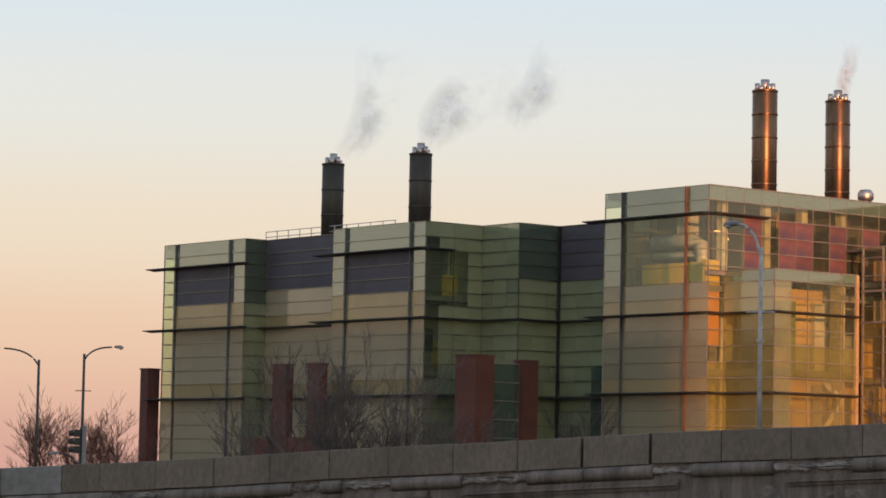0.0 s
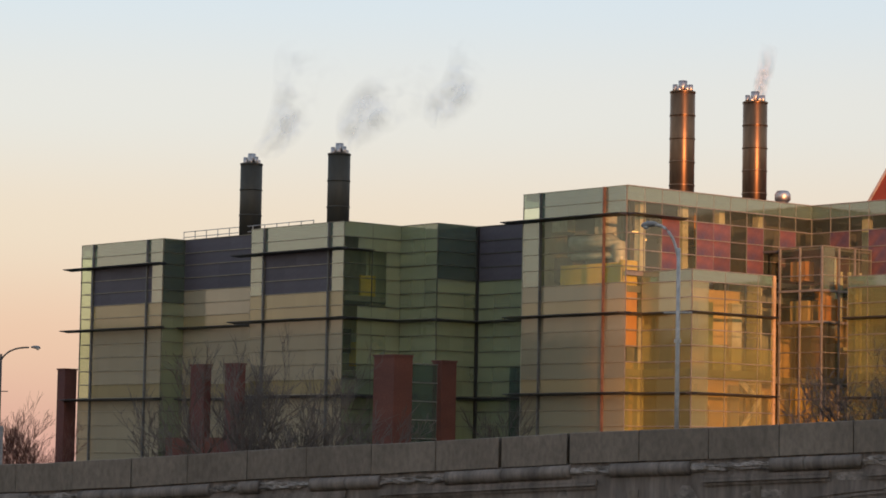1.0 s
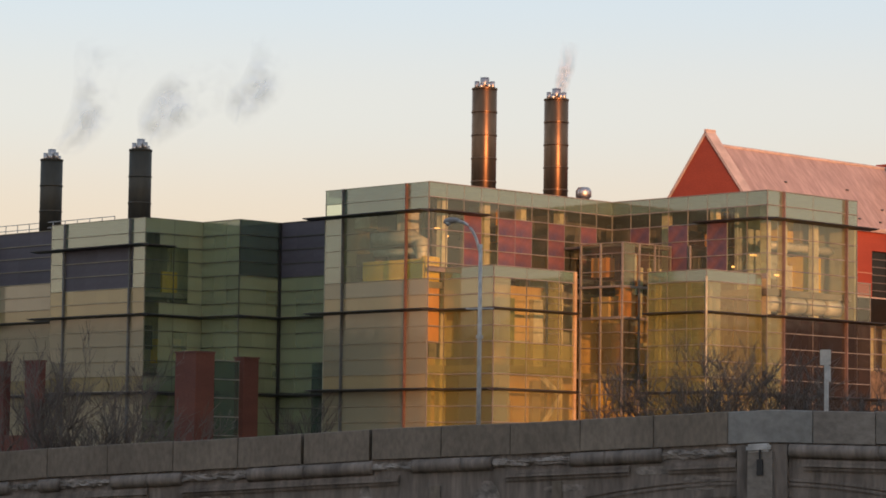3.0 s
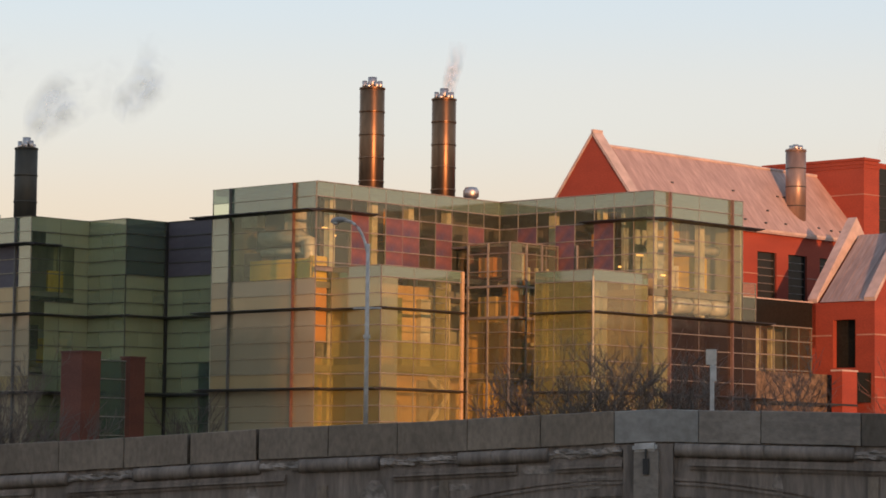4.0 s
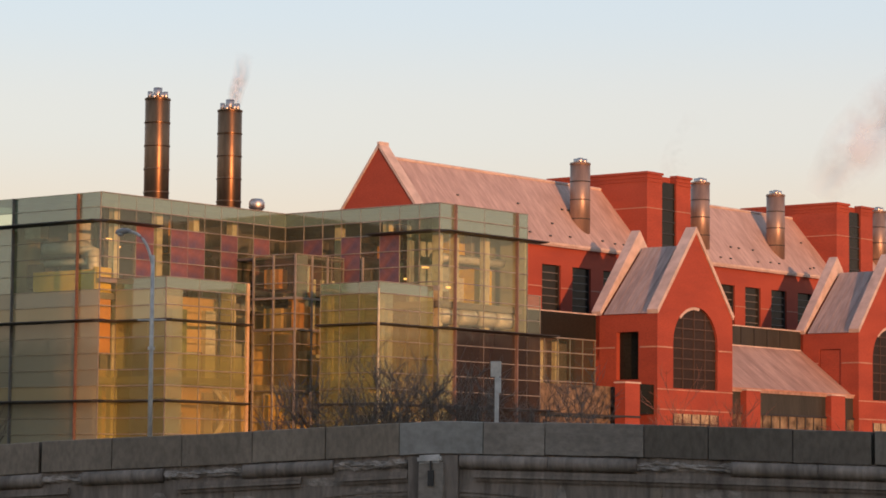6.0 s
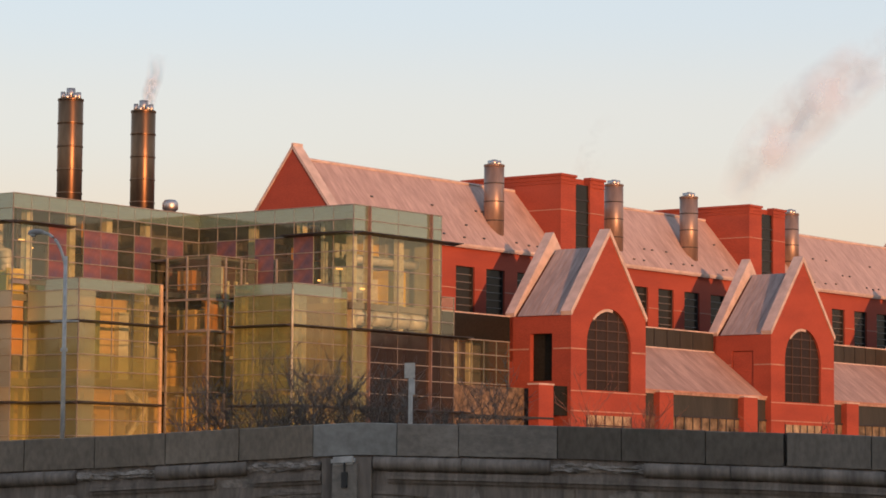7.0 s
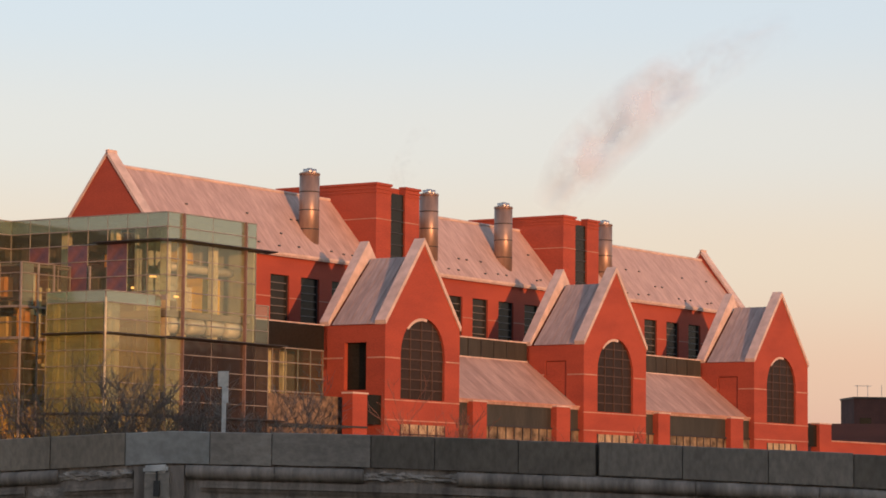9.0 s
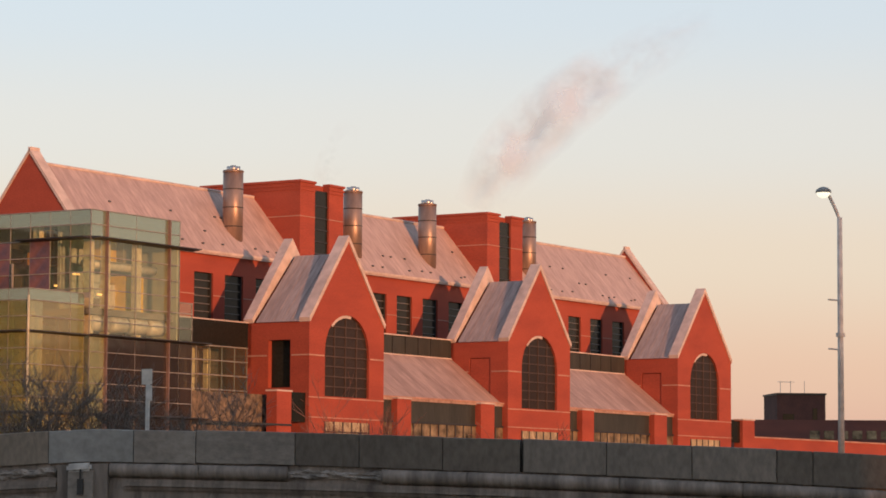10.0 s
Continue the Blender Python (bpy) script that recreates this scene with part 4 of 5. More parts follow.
for u0, u1 in ((32.47, 34.0), (45.76, 47.4), (56.07, 57.83), (70.0, 71.7), (81.0, 83.0), (95.95, 98.08)):
    pr = part("brick_pier", box(B(), u0, u1, V2, -10.7, FLOOR, 6.68), M["brick"], hall)
    part("pier_cap", box(B(), u0 - 0.05, u1 + 0.05, V2 - 0.05, -10.65, 6.68, 6.78), M["coping"], pr)
part("side_glazing", box(B(), 34.0, 35.84, -11.2, -11.1, 4.9, 6.7), M["dark_glass"], hall)
part("side_glazing", box(B(), 93.88, 95.95, -11.2, -11.1, 4.9, 6.6), M["dark_glass"], hall)

# glazed link between the hall and the glass block
part("link_band", box(B(), 24.1, 35.84, -6.85, -6.7, 9.5, 11.05), M["dark_glass"], hall, "dark opaque band over the link")
part("link_cap", box(B(), 24.1, 35.84, -6.92, -6.66, 11.05, 11.12), M["coping"], hall)
facade(hall, "u", -6.8, 24.1, 35.84, levels(4.2, 9.5, 6), 9, lambda s, z: "clear", "mullion", "link_glazing", 0.035, 1)
part("link_inner_wall", box(B(), 24.1, 35.84, -4.6, -4.4, FLOOR, 9.5), M["inner_dark"], hall)
for u in (28.6, 31.2, 32.0, 33.6):
    part("link_column", box(B(), u, u + 0.35, -5.4, -5.1, FLOOR, 9.5), M["column"], hall)
part("garden_rail", box(B(), 24.1, 34.0, -11.5, -11.42, 4.62, 4.74), M["frame_dark"], hall, "dark rail along the garden wall")
part("stone_wall", box(B(), 24.1, 34.0, -10.2, -9.9, FLOOR, 6.5), M["stone"], hall, "rough stone garden wall")


# ---------------------------------------------------------------- brick pylons beside the older wing
def pylon(u0, u1, v0, v1, top, m, base=None):
    p = new("brick_pylon", mesh_of("brick_pylon", box(B(), u0, u1, v0, v1, FLOOR, top), M[m]))
    p.matrix_world = GRID
    tagged(p, "tall plain brick pylon in front of the glass wing", "brick pylon", "pylons")
    part("cap", box(B(), u0 - 0.05, u1 + 0.05, v0 - 0.05, v1 + 0.05, top, top + 0.1), M["brick_dark"], p)
    return p


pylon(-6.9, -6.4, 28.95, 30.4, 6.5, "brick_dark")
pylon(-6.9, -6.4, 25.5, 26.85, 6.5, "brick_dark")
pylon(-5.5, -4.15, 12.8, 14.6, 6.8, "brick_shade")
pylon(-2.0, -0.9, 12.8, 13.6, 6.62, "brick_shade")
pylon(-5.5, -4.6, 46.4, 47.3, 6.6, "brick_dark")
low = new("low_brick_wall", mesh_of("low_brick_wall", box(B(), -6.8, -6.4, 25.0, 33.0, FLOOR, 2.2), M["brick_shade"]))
low.matrix_world = GRID
tagged(low, "low red brick wall between the pylons", "wall", "", "structure")

facade(older, "u", 13.2, -4.15, -2.0, levels(FLOOR, 6.45, 9), 2, lambda s, z: "dusk", "mullion", "glass_screen", 0.03, 2)

# railing on the older wing's roof
rail = thing("roof_railing", GRID, "thin grey steel railing along the roof edge", "railing")
ZQ = AT - 0.03
for i in range(12):
    v = 24.3 + 1.22 * i
    part("post", tube(B(), [(-2.5, v, ZQ), (-2.5, v, ZQ + 0.72)], [0.03, 0.03], 6), M["pole"], rail)
for z in (0.36, 0.7):
    part("bar", tube(B(), [(-2.5, 24.3, ZQ + z), (-2.5, 37.72, ZQ + z)], [0.025, 0.025], 6), M["pole"], rail)

# ---------------------------------------------------------------- old concrete viaduct
LINE_AZ, LINE_D = 27.0, 74.0
bx, by = LINE_D * math.sin(radians(LINE_AZ)), LINE_D * math.cos(radians(LINE_AZ))
VIA = pose(bx, by, EYE, 0, 0, -LINE_AZ)
PROFILE = [(-110, -3.0), (-75, -1.15), (-53.2, 0.02), (-45.4, 0.44), (-41.3, 0.74), (-37.2, 0.97), (-31.0, 1.37), (-26.8, 1.56), (-19.3, 1.97), (-13.8, 1.87), (-7.8, 1.71), (-1.1, 1.45), (20, 0.3), (60, -2.0)]


def top_of(s):
    for (a, za), (b, zb) in zip(PROFILE, PROFILE[1:]):
        if a <= s <= b:
            return za + (zb - za) * (s - a) / (b - a)
    return PROFILE[-1][1]


via = thing("viaduct", VIA, "old weathered concrete viaduct with a panelled parapet", "bridge", "", "structure")
JOINTS = [-53.25, -50.94, -49.54, -47.46, -45.36, -43.39, -41.34, -39.34, -37.19, -35.12, -33.09, -30.98, -28.84, -26.78, -24.73, -22.63, -20.54, -18.2, -16.5, -13.82, -12.1, -9.87, -7.78, -5.55, -3.32, -1.13, -0.2]
JOINTS = [-53.25 - 2.1 * i for i in range(12, 0, -1)] + JOINTS + [-0.2 + 2.2 * i for i in range(1, 9)]


def strip(bm, s0, s1, y0, y1, h0, h1, step=2.0):
    """A length of moulding that follows the parapet's line, from h0 to h1 below its top."""
    n = max(1, int((s1 - s0) / step))
    for i in range(n):
        a, b = s0 + (s1 - s0) * i / n, s0 + (s1 - s0) * (i + 1) / n
        za, zb = top_of(a), top_of(b)
        vs = [bm.verts.new(p) for p in ((a, y0, za - h1), (b, y0, zb - h1), (b, y1, zb - h1), (a, y1, za - h1), (a, y0, za - h0), (b, y0, zb - h0), (b, y1, zb - h0), (a, y1, za - h0))]
        for f in ((0, 3, 2, 1), (4, 5, 6, 7), (0, 1, 5, 4), (2, 3, 7, 6), (0, 4, 7, 3), (1, 2, 6, 5)):
            bm.faces.new([vs[k] for k in f])
    bmesh.ops.remove_doubles(bm, verts=bm.verts, dist=1e-4)
    return bm


def roll(bm, s0, s1, h, r, bite=None):
    """A half-round moulding, its face eaten away where bite is given (a random source)."""
    n = max(2, int((s1 - s0) / 0.07))
    prev = None
    for i in range(n + 1):
        s = s0 + (s1 - s0) * i / n
        z = top_of(s) - h
        ring = []
        for q in range(9):
            a = math.pi * q / 8
            rr = r * ((0.5 + 0.42 * noise.noise(Vector((s * 2.2, q * 0.45, 3.1))) + 0.3 * noise.noise(Vector((s * 6.5, q * 1.1, 8.7)))) if bite else 1.0)
            ring.append(bm.verts.new((s, -rr * math.sin(a) * 1.1, z + (rr if bite else r) * math.cos(a))))
        if prev:
            for q in range(8):
                bm.faces.new((prev[q], ring[q], ring[q + 1], prev[q + 1]))
        else:
            bm.faces.new(ring)
        prev = ring
    bm.faces.new(prev[::-1])
    return bm


rng = random.Random(5)
WIDE = (-30.98, -33.09, -7.78)  # joints that have opened
for a, b in zip(JOINTS, JOINTS[1:]):
    proud = rng.uniform(0, 0.03)
    pale = abs(a + 20.54) < 0.01 or abs(a + 53.25) < 0.01
    light = -18.3 < a < -14
    dark = -14 < a < -7.9 or a > -1.2
    ga, gb_ = (0.05 if any(abs(e - w) < 0.01 for w in WIDE) else 0.012 for e in (a, b))
    # each panel in short lengths, its upper arris worn unevenly
    bm, n = B(), max(2, int((b - a) / 0.22))
    lift = rng.uniform(-0.012, 0.012)
    rings = []
    for i in range(n + 1):
        s = a + ga + (b - a - ga - gb_) * i / n
        z = top_of(s) + lift
        wear = 0.03 * max(0.0, noise.noise(Vector((s * 2.3, a, 1.7)))) + 0.006
        foot = 0.02 * max(0.0, noise.noise(Vector((s * 1.9, a, 5.2))))
        y = -0.06 - proud
        rings.append([bm.verts.new(p) for p in ((s, y, z - 0.87 + foot), (s, y, z - wear - 0.012), (s, y + 0.02 + wear, z - wear * 0.4), (s, 0.28, z), (s, 0.28, z - 0.87))])
    for r, q in zip(rings, rings[1:]):
        for k in range(5):
            bm.faces.new((r[k], r[(k + 1) % 5], q[(k + 1) % 5], q[k]))
    bm.faces.new(rings[0])
    bm.faces.new(rings[-1][::-1])
    bmesh.ops.recalc_face_normals(bm, faces=bm.faces)
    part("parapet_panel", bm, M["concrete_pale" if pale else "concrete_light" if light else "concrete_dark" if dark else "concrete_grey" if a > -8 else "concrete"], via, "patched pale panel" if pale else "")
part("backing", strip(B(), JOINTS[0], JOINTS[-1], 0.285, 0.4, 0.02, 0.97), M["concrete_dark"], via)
part("string_course", strip(B(), JOINTS[0], JOINTS[-1], 0.02, 0.3, 0.87, 0.95), M["concrete_old"], via)
# broken half-round moulding under the parapet
s, k = -78.0, 0
BREAKS = [(-42.6, -41.6), (-40.9, -39.2), (-36.9, -34.8), (-30.9, -29.7), (-27.3, -25.0), (-22.4, -20.3), (-14.0, -11.5), (-55.0, -53.0), (-49.0, -47.2)]
edges = sorted([e for b in BREAKS for e in b] + [-79.0, -20.3, -18.85, 16.0] + [-46, -38, -33, -28.2, -24, -16.4, -9.2, -5.2, -2.0, 3, 8])
edges = sorted(set(edges))
for a, b in zip(edges, edges[1:]):
    if b - a < 0.05 or (a >= -20.31 and b <= -18.84):
        continue
    broken = any(x <= a + 0.01 and b <= y + 0.01 for x, y in BREAKS)
    part("moulding", roll(B(), a + 0.01, b - 0.01, 1.10, 0.195, rng if broken else None), M["concrete_spall" if broken else "concrete_old"], via, "broken spalled moulding" if broken else "", not broken)
# fillets under it, fallen away in places
GONE = [(-30.1, -26.9), (-20.3, -18.45), (-23.3, -22.2), (-38.0, -36.9)]
ends = [-79.0] + [e for g in sorted(GONE) for e in g] + [16.0]
for a, b in zip(ends[::2], ends[1::2]):
    for y, h0, h1 in ((-0.11, 1.33, 1.41), (-0.16, 1.42, 1.51), (-0.08, 1.53, 1.60)):
        part("fillet", strip(B(), a, b, y, 0.2, h0, h1), M["concrete_old"], via)
part("spandrel_wall", strip(B(), -79, 22, 0.0, 0.6, 0.95, 6.5), M["concrete_old"], via)
part("deck", strip(B(), -79, 22, 0.6, 11.0, 0.95, 1.4), M["asphalt"], via)
pil = part("pilaster", strip(B(), -20.26, -18.88, -0.16, 0.0, 0.93, 6.0, 9), M["concrete_old"], via)
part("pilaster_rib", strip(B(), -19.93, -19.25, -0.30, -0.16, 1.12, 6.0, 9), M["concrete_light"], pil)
bm = strip(B(), -19.97, -19.3, -0.37, -0.16, 0.91, 1.14, 9)
bmesh.ops.bevel(bm, geom=list(bm.edges), offset=0.06, segments=2, affect="EDGES")
part("cap_block", bm, M["whitened"], pil, "whitened cap block")
part("drain_spout", box(B(), -19.66, -19.5, -0.37, -0.30, 0.2, 0.62), M["frame_dark"], pil)
part("drain_pipe", tube(B(), [(-19.58, -0.34, 0.6), (-19.58, -0.34, 0.95)], [0.03, 0.03], 8), M["frame_dark"], pil)
# low arch mouldings on both sides of the pilaster
for top, R, deep in ((0.13, 24.0, 0.06), (0.02, 23.0, 0.05), (-0.30, 22.4, 0.05)):
    for s0, s1 in ((-31.0, -20.3), (-18.85, -8.0)):
        bm = B()
        n = 24
        ring = None
        for i in range(n + 1):
            s = s0 + (s1 - s0) * i / n
            z = top - (R - math.sqrt(R * R - (s + 19.57) ** 2))
            cur = [bm.verts.new(p) for p in ((s, 0.02, z), (s, -deep, z), (s, -deep, z - 0.07), (s, 0.02, z - 0.07))]
            if ring:
                for q in range(4):
                    bm.faces.new((ring[q], cur[q], cur[(q + 1) % 4], ring[(q + 1) % 4]))
            else:
                bm.faces.new(cur)
            ring = cur
        bm.faces.new(ring[::-1])
        bmesh.ops.recalc_face_normals(bm, faces=bm.faces)
        part("arch_moulding", bm, M["concrete_old"], via)
# lime-washed patches where the facing has come off
def lime_patch(s0, s1, h0, h1, seed):
    bm, n = B(), 14
    rim = []
    for i in range(n):
        a = math.tau * i / n
        k = 1 + 0.35 * noise.noise(Vector((math.cos(a) * 1.7, math.sin(a) * 1.7, seed)))
        s = (s0 + s1) / 2 + (s1 - s0) / 2 * k * math.cos(a)
        rim.append((s, -0.012, top_of(s) - (h0 + h1) / 2 + (h1 - h0) / 2 * k * math.sin(a)))
    prism(bm, rim, (0, 0.02, 0))
    part("lime_patch", bm, M["concrete_spall"], via, "pale patch of bare concrete")


for k, (s0, s1, h0, h1) in enumerate(((-27.9, -27.0, 1.62, 2.6), (-25.9, -24.6, 1.75, 1.98), (-23.2, -22.0, 1.35, 1.62), (-21.9, -20.7, 1.66, 2.1), (-12.4, -11.2, 1.66, 1.95), (-31.4, -30.9, 1.65, 2.4), (-36.6, -35.9, 1.66, 2.2), (-16.2, -15.9, 1.7, 2.5))):
    lime_patch(s0, s1, h0, h1, k * 3.7)
# upright joints of the wall below
for s in (-40.5, -35.5, -29.0, -25.4, -13.5, -9.0, -4.0):
    z = top_of(s)
    part("wall_rib", box(B(), s - 0.14, s + 0.14, -0.06, 0.0, z - 4.5, z - 1.67), M["concrete"], via)


# ---------------------------------------------------------------- street lamps and signs
def arc(p0, p1, bulge, n=9):
    p0, p1, bulge = Vector(p0), Vector(p1), Vector(bulge)
    return [p0 * (1 - t) ** 2 + bulge * 2 * t * (1 - t) + p1 * t * t for t in [i / n for i in range(n + 1)]]


def street_lamp(m, h, arm, drop, pole_mat, label, tee=None, lit=False, r=0.1, steps=()):
    lamp = thing("street_lamp", m, label, "street lamp", "street lamps")
    part("pole", tube(B(), [(0, 0, 0), (0, 0, h)], [r, r * 0.75], 14), pole_mat, lamp, "", True)
    a0 = (0, 0, h - 0.35 if not steps else h - 0.1)
    hx = arm
    part("arm", tube(B(), arc(a0, (hx * 0.78, 0, h + drop), (hx * 0.18, 0, h + drop * (0.98 if not steps else 0.3))), [0.045] * 10, 8), pole_mat, lamp, "", True)
    d = 1 if hx > 0 else -1
    c = Vector((hx, 0, h + drop))
    if lit:
        part("lamp_head", tube(B(), [c + Vector((0, 0, z)) for z in (-0.02, 0.05, 0.11, 0.14)], [0.21, 0.2, 0.12, 0.03], 16), M["lamp_head"], lamp, "", True)
        part("lamp_globe", tube(B(), [c + Vector((0, 0, z)) for z in (-0.16, -0.13, -0.07, -0.02)], [0.05, 0.12, 0.17, 0.185], 16), M["glow"], lamp, "glowing pale lamp bowl", True)
    else:
        part("lamp_head", tube(B(), [c + Vector((x * d, 0, z)) for x, z in ((-0.30, 0.02), (-0.18, 0.03), (0, 0.02), (0.14, -0.01), (0.2, -0.03))], [0.04, 0.075, 0.095, 0.08, 0.02], 12), M["lamp_head"], lamp, "", True)
        part("lamp_bowl", tube(B(), [c + Vector((0.05 * d, 0, z)) for z in (-0.13, -0.1, -0.04)], [0.03, 0.07, 0.1], 10), M["bowl"], lamp, "", True)
    if tee:
        part("cross_bar", tube(B(), [(-0.42, 0, tee), (0.42, 0, tee)], [0.025, 0.025], 6), pole_mat, lamp)
    for z in steps:
        part("step_bar", tube(B(), [(-0.32, 0, z + 0.03), (0.02, 0, z)], [0.022, 0.022], 6), pole_mat, lamp)
    part("collar", tube(B(), [(0, 0, h * 0.56), (0, 0, h * 0.56 + 0.1)], [r + 0.03, r + 0.03], 12), pole_mat, lamp)
    return lamp


M["glow"] = bpy.data.materials.new("lamp_glow")
M["glow"].use_nodes = True
gnode = M["glow"].node_tree.nodes["Principled BSDF"]
gnode.inputs["Base Color"].default_value = (0.9, 0.88, 0.75, 1)
gnode.inputs["Emission Color"].default_value = (1.0, 0.92, 0.72, 1)
gnode.inputs["Emission Strength"].default_value = 1.1
Z3, Z4 = top_of(-28.2) - 0.95, top_of(0.54) - 0.95
street_lamp(VIA @ pose(-28.2, 1.2, Z3), 6.67 - Z3, -0.95, 0.68, M["pole"], "galvanised street lamp with a curved arm, unlit", 4.83 - Z3, False, 0.07)
street_lamp(VIA @ pose(0.54, 1.2, Z4), 7.61 - Z4, -0.42, 0.68, M["pole"], "galvanised street lamp with a glowing bowl", None, True, 0.088, (5.4 - Z4, 4.1 - Z4))


def at_az(az, d, z=0.0, turn=0.0):
    """A place by compass bearing and distance from the viewer; z above the eye."""
    return pose(d * math.sin(radians(az)), d * math.cos(radians(az)), EYE + z, 0, 0, -az + turn)


street_lamp(at_az(-8.09, 150, FLOOR), 8.73, -2.35, 0.55, M["pole_dark"], "dark street lamp with a long curved arm", None, False, 0.09)
street_lamp(at_az(-7.19, 150, FLOOR), 9.1, 1.85, 0.38, M["pole_dark"], "dark street lamp with a curved arm and cross bar", 7.15, False, 0.09)
sl = street_lamp(at_az(-7.2, 152, FLOOR), 3.3, -1.45, 0.55, M["pole_dark"], "low street lamp beside the traffic signal", None, False, 0.07)
ts = thing("traffic_signal", at_az(-7.26, 148, FLOOR), "dark three-light traffic signal seen from the side", "traffic light")
part("post", tube(B(), [(0.12, 0, 0), (0.12, 0, 5.2)], [0.07, 0.07], 10), M["pole_dark"], ts, "", True)
for i in range(3):
    z = 4.05 + 0.42 * i
    part("housing", box(B(), -0.22, 0.12, -0.18, 0.18, z - 0.19, z + 0.19), M["signal"], ts)
    part("visor", tube(B(), [(-0.5, 0, z - 0.02), (-0.22, 0, z + 0.02)], [0.15, 0.17], 12, False), M["signal"], ts)
part("back_box", box(B(), 0.2, 0.42, -0.2, 0.2, 3.3, 5.3), M["lamp_head"], ts, "pale signal backing seen edge-on")

zs = top_of(-18.14) - 0.95
sg = thing("road_sign", VIA @ pose(-18.14, 1.2, zs), "white road sign seen from the back on a thin post", "sign")
part("post", box(B(), -0.05, 0.05, -0.04, 0.04, 0, 3.3 - zs), M["pole"], sg)
part("sign_plate", box(B(), -0.16, 0.13, -0.07, -0.045, 3.2 - zs, 3.62 - zs), M["sign_white"], sg)
part("sign_plate", box(B(), -0.03, 0.13, -0.07, -0.045, 2.75 - zs, 3.18 - zs), M["pole"], sg)


# ---------------------------------------------------------------- bare winter trees
def tree(name, m, h, spread, seed, bark, label, stems=1, depth=5, r0=0.16, dense=0):
    rng = random.Random(seed)
    t = thing(name, m, label, "tree", "bare trees")
    limbs, twigs = B(), B()

    def grow(p, d, length, r, level):
        n = 4
        pts, rad = [p], [r]
        q, dd = p.copy(), d.copy()
        for i in range(n):
            dd = (dd + Vector((rng.uniform(-1, 1), rng.uniform(-1, 1), rng.uniform(-0.5, 0.9))) * 0.16).normalized()
            q = q + dd * (length / n)
            pts.append(q.copy())
            rad.append(r * (1 - 0.55 * (i + 1) / n))
        tube(limbs if level < 2 else twigs, pts, rad, 7 if level < 2 else 4 if level < 4 else 3, level < 2)
        if level >= depth:
            return
        for c in range(rng.choice((3, 4, 4) if level < 3 else (2, 3, 3, 4)) + dense):
            i = rng.randint(1, n)
            axis = Vector((rng.uniform(-1, 1), rng.uniform(-1, 1), rng.uniform(-0.2, 0.5)))
            nd = (dd + axis * spread).normalized()
            nd.z = max(nd.z, -0.05)
            grow(pts[i], nd.normalized(), length * rng.uniform(0.55, 0.8), max(rad[i] * rng.uniform(0.6, 0.82), 0.0125), level + 1)

    for k in range(stems):
        a = math.tau * k / stems + rng.uniform(-0.4, 0.4)
        d = Vector((math.cos(a) * (0.35 if stems > 1 else 0.05), math.sin(a) * (0.35 if stems > 1 else 0.05), 1)).normalized()
        grow(Vector((math.cos(a), math.sin(a), 0)) * (0.25 if stems > 1 else 0), d, h * 0.42, r0, 0)
    k = h / max(v.co.z for g in (limbs, twigs) for v in g.verts)
    for g in (limbs, twigs):
        for v in g.verts:
            v.co *= k
    part("trunk", limbs, bark, t)
    part("crown", twigs, bark, t)
    return t


tree("bare_tree", at_az(-1.55, 112, FLOOR), 9.0, 0.66, 23, M["bark_light"], "bare spreading tree with a round crown of twigs", 5, 5, 0.3)
tree("bare_tree", at_az(-2.75, 118, FLOOR), 8.9, 0.6, 4, M["bark_light"], "bare tree with crooked limbs and twigs", 2, 5, 0.14)
tree("bare_tree", at_az(-0.35, 124, FLOOR), 6.9, 0.6, 14, M["bark_light"], "small bare tree with thin twigs", 2, 5, 0.09)
tree("bare_tree", at_az(-7.95, 170, FLOOR), 8.2, 0.62, 5, M["bark_evening"], "bare tree with evening pink put into its bark colour", 4, 5, 0.12)
tree("bare_tree", at_az(-7.05, 175, FLOOR), 8.0, 0.62, 6, M["bark_evening"], "bare tree with evening pink put into its bark colour", 4, 5, 0.12)
tree("bare_tree", at_az(-6.35, 172, FLOOR), 7.8, 0.62, 7, M["bark_evening"], "bare tree with evening pink put into its bark colour", 4, 5, 0.12)
tree("bare_tree", at_az(2.9, 130, FLOOR), 7.2, 0.5, 8, M["bark"], "thin bare tree beside the glass wall", 1, 5, 0.09)
tree("bare_tree", at_az(10.2, 97, FLOOR), 8.4, 0.95, 9, M["bark_light"], "bare spreading tree with dense fine twigs", 4, 5, 0.13)
tree("bare_tree", at_az(11.5, 97, FLOOR), 8.2, 0.95, 10, M["bark_light"], "bare spreading tree with dense fine twigs", 4, 5, 0.13)
tree("bare_tree", at_az(13.3, 97, FLOOR), 7.8, 0.95, 11, M["bark_light"], "bare tree with dense fine twigs", 3, 5, 0.13)
tree("bare_tree", at_az(14.8, 97, FLOOR), 8.2, 0.95, 12, M["bark_light"], "bare tree with dense fine twigs", 3, 5, 0.13)
tree("bare_tree", at_az(18.15, 140, FLOOR), 9.6, 0.7, 13, M["bark_evening"], "bare tree with reddish spreading twigs", 3, 5, 0.13)
tree("bare_tree", at_az(16.2, 140, FLOOR), 8.0, 0.8, 17, M["bark_evening"], "bushy bare tree with reddish twigs", 3, 5, 0.1)
tree("bare_tree", at_az(21.3, 140, FLOOR), 7.2, 0.8, 18, M["bark_evening"], "low bushy bare tree with reddish twigs", 4, 5, 0.1)

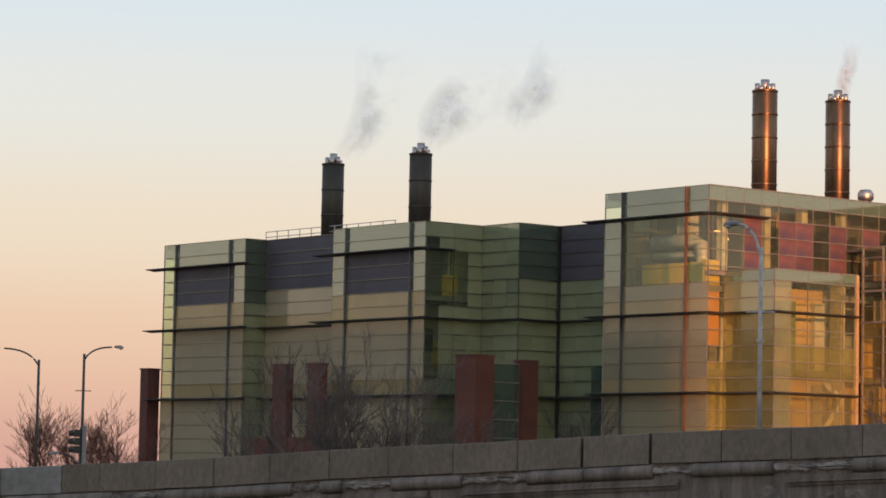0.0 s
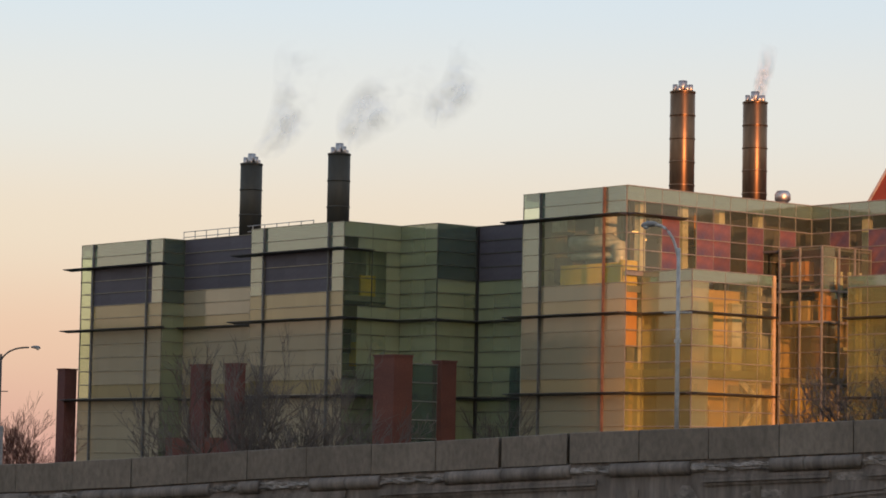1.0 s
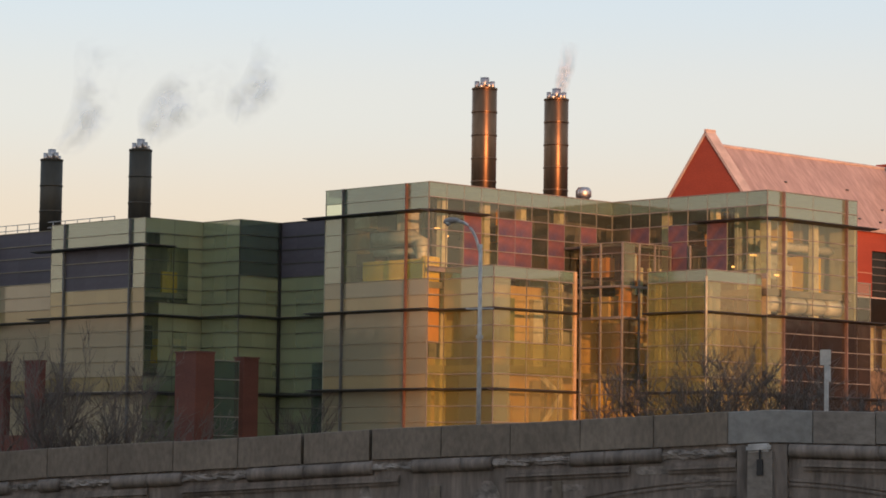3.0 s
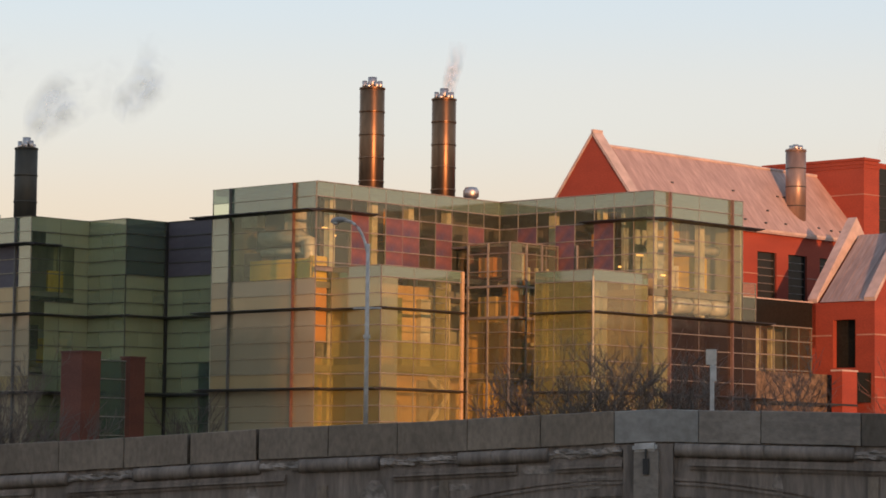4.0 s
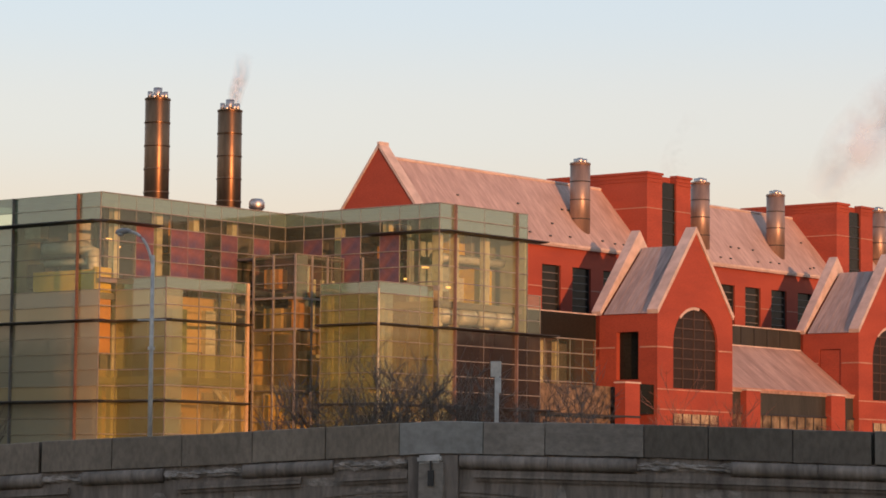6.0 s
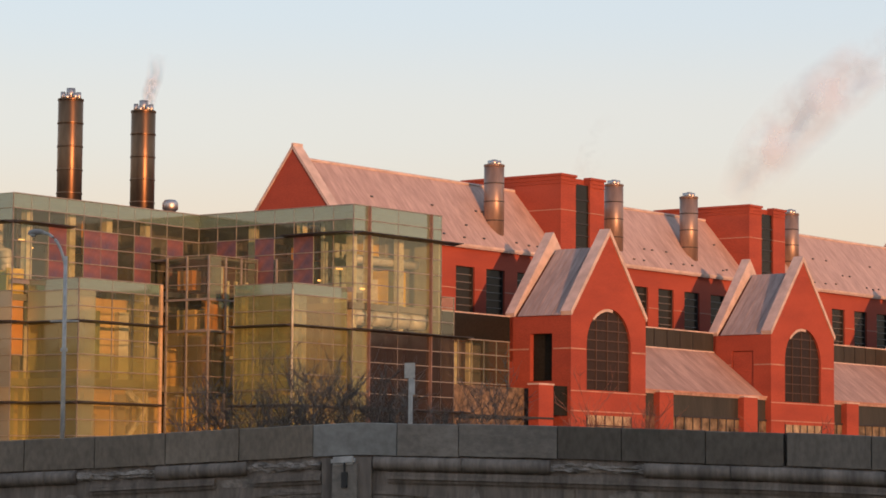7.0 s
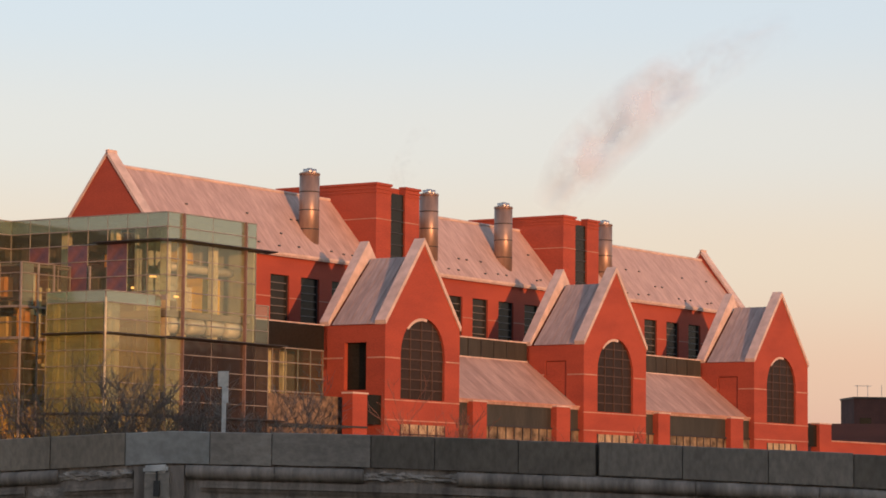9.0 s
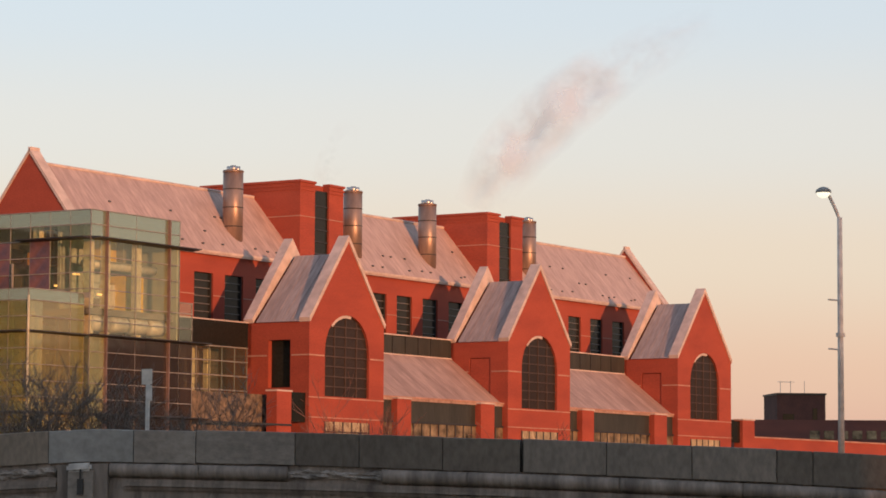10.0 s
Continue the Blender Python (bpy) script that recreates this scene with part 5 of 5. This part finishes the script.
# ---------------------------------------------------------------- far brick buildings
far = thing("far_brick_building", at_az(26.62, 300, FLOOR, 14), "dull brown brick block far behind the hall", "building")
part("wall", box(B(), -2.6, 2.6, 0, 6, 0, 14.6), M["far_brick"], far)
part("coping", box(B(), -2.7, 2.7, -0.1, 6.1, 14.6, 14.8), M["frame_dark"], far)
part("window", box(B(), -2.0, -0.8, -0.06, -0.004, 11.2, 12.6), M["dark_glass"], far)
part("window", box(B(), 1.2, 1.7, -0.06, -0.004, 12.0, 13.2), M["dark_glass"], far)
for x in (-2.0, -0.9, 0.6):
    part("antenna", tube(B(), [(x, 1, 14.7), (x, 1, 16.1)], [0.03, 0.03], 5), M["pole"], far)
part("antenna_bar", tube(B(), [(-2.3, 1, 16.0), (-0.5, 1, 16.0)], [0.03, 0.03], 5), M["pole"], far)
far2 = thing("far_brick_range", at_az(28.6, 290, FLOOR, 10), "long low brick range with a strip of pale windows", "building")
part("wall", box(B(), -22, 26, 2, 12, 0, 11.7), M["brick_dark"], far2)
for i in range(22):
    x = -9 + 1.45 * i
    part("window", box(B(), x, x + 1.0, 1.93, 1.996, 9.75, 10.6), M["pale_window"], far2)
gw = new("garden_wall", mesh_of("garden_wall", box(B(), 98.2, 150, -11.2, -10.9, FLOOR, 5.35), M["brick"]))
gw.matrix_world = GRID
tagged(gw, "long low red brick wall with a pale cap", "wall", "", "structure")
part("cap", box(B(), 98.2, 150, -11.28, -10.82, 5.35, 5.47), M["belt"], gw)


# ---------------------------------------------------------------- steam
def steam_mat(name, col, amount, lo, seed):
    m = bpy.data.materials.new(name)
    m.use_nodes = True
    n, l = m.node_tree.nodes, m.node_tree.links
    n.clear()
    o, tr, df, mx = (n.new("ShaderNode" + k) for k in ("OutputMaterial", "BsdfTransparent", "BsdfDiffuse", "MixShader"))
    df.inputs[0].default_value = (*col, 1)
    uv, nz = n.new("ShaderNodeTexCoord"), n.new("ShaderNodeTexNoise")
    nz.inputs["Scale"].default_value, nz.inputs["Detail"].default_value, nz.inputs["Roughness"].default_value = 0.24, 4.0, 0.55
    mp = n.new("ShaderNodeMapping")
    mp.inputs["Location"].default_value = (seed, seed * 2, 0)
    l.new(uv.outputs["Object"], mp.inputs[0])
    l.new(mp.outputs[0], nz.inputs["Vector"])
    at = n.new("ShaderNodeAttribute")
    at.attribute_name = "veil"
    r = n.new("ShaderNodeMapRange")
    r.interpolation_type = "SMOOTHSTEP"
    r.inputs[1].default_value, r.inputs[2].default_value, r.inputs[4].default_value = lo, lo + 0.38, amount
    l.new(nz.outputs[0], r.inputs[0])
    mu = n.new("ShaderNodeMath")
    mu.operation = "MULTIPLY"
    l.new(r.outputs[0], mu.inputs[0])
    l.new(at.outputs["Fac"], mu.inputs[1])
    l.new(mu.outputs[0], mx.inputs[0])
    l.new(tr.outputs[0], mx.inputs[1])
    l.new(df.outputs[0], mx.inputs[2])
    l.new(mx.outputs[0], o.inputs[0])
    return m


def steam(name, m, path, widths, material, label, seed):
    """A drifting wisp: a billowing sheet that thins out towards its rim."""
    bm = B()
    layer = bm.verts.layers.float.new("veil")
    path = [Vector((x, 0, z)) for x, z in path]
    nu, nw = 40, 14
    rows = []
    for i in range(nu + 1):
        t = i / nu * (len(path) - 1)
        k = min(int(t), len(path) - 2)
        f = t - k
        a, b, c, e = path[max(k - 1, 0)], path[k], path[k + 1], path[min(k + 2, len(path) - 1)]
        p = 0.5 * (2 * b + (c - a) * f + (2 * a - 5 * b + 4 * c - e) * f * f + (3 * b - a - 3 * c + e) * f ** 3)
        w = widths[k] * (1 - f) + widths[k + 1] * f
        d = ((c - a) * (1 - f) + (e - b) * f).normalized()
        side = Vector((-d.z, 0, d.x))
        row = []
        for j in range(nw + 1):
            q = 2 * j / nw - 1
            v = bm.verts.new(p + side * q * w * 1.3 + Vector((0, 1, 0)) * 1.2 * noise.noise(Vector((i * 0.2, j * 0.3, seed))))
            v[layer] = (1 - q * q) ** 1.2 * min(1, (nu - i) / nu * 2.2) * min(1, 0.1 + i / nu * 5)
            row.append(v)
        rows.append(row)
    for a, b in zip(rows, rows[1:]):
        for j in range(nw):
            bm.faces.new((a[j], a[j + 1], b[j + 1], b[j]))
    ob = new(name, mesh_of(name, bm, material, True))
    ob.matrix_world = m
    ob.visible_shadow = False
    return tagged(ob, label, "steam", "", "stuff")


BLUE = steam_mat("blue_grey_steam", (0.58, 0.64, 0.82), 0.55, 0.33, 3.0)
PINK = steam_mat("pink_steam", (0.44, 0.45, 0.56), 0.50, 0.27, 7.0)
PINK_THIN = steam_mat("faint_pink_steam", (0.36, 0.38, 0.45), 0.3, 0.38, 11.0)
D1 = 168.0


def plume_at(az, el, d=D1):
    return at_az(az, d, d * math.tan(radians(el)))


steam("steam_plume", plume_at(-2.15, 6.38), [(0, 0), (1.2, 1.3), (2.2, 3.4), (2.6, 5.6), (4.6, 6.6)], [0.5, 0.9, 1.2, 1.6, 1.4], BLUE, "thin bluish steam drifting off a chimney", 1)
steam("steam_plume", plume_at(-0.35, 6.55), [(0, 0), (0.6, 1.6), (2.2, 3.2), (4.2, 4.0), (5.6, 4.8)], [0.4, 1.2, 1.5, 1.3, 1.0], BLUE, "thin bluish steam drifting off a chimney", 2)
steam("steam_plume", plume_at(1.35, 7.1), [(0, 0), (0.8, 1.2), (1.9, 2.6), (2.1, 4.4), (1.6, 5.4)], [0.5, 1.1, 1.1, 0.9, 0.6], BLUE, "thin bluish steam drifting off a chimney", 3)
steam("steam_plume", plume_at(8.07, 7.75), [(0, 0), (0.0, 0.8), (0.3, 2.0), (0.5, 3.4)], [0.25, 0.4, 0.45, 0.5], PINK, "faint pink steam wisp over a chimney", 4)
steam("steam_plume", plume_at(20.0, 5.95, 225), [(0, 0), (2.4, 3.8), (5.8, 7.4), (10.0, 10.6), (14.6, 13.2), (20.0, 15.6)], [1.5, 2.2, 2.4, 2.1, 1.7, 1.2], PINK, "wide pink-lit steam plume behind the hall", 5)
steam("steam_plume", plume_at(16.9, 6.4, 225), [(0, 0), (0.6, 1.6), (1.6, 3.6), (2.4, 5.4)], [0.8, 1.0, 1.0, 0.8], PINK_THIN, "faint pink steam wisp behind the hall", 6)
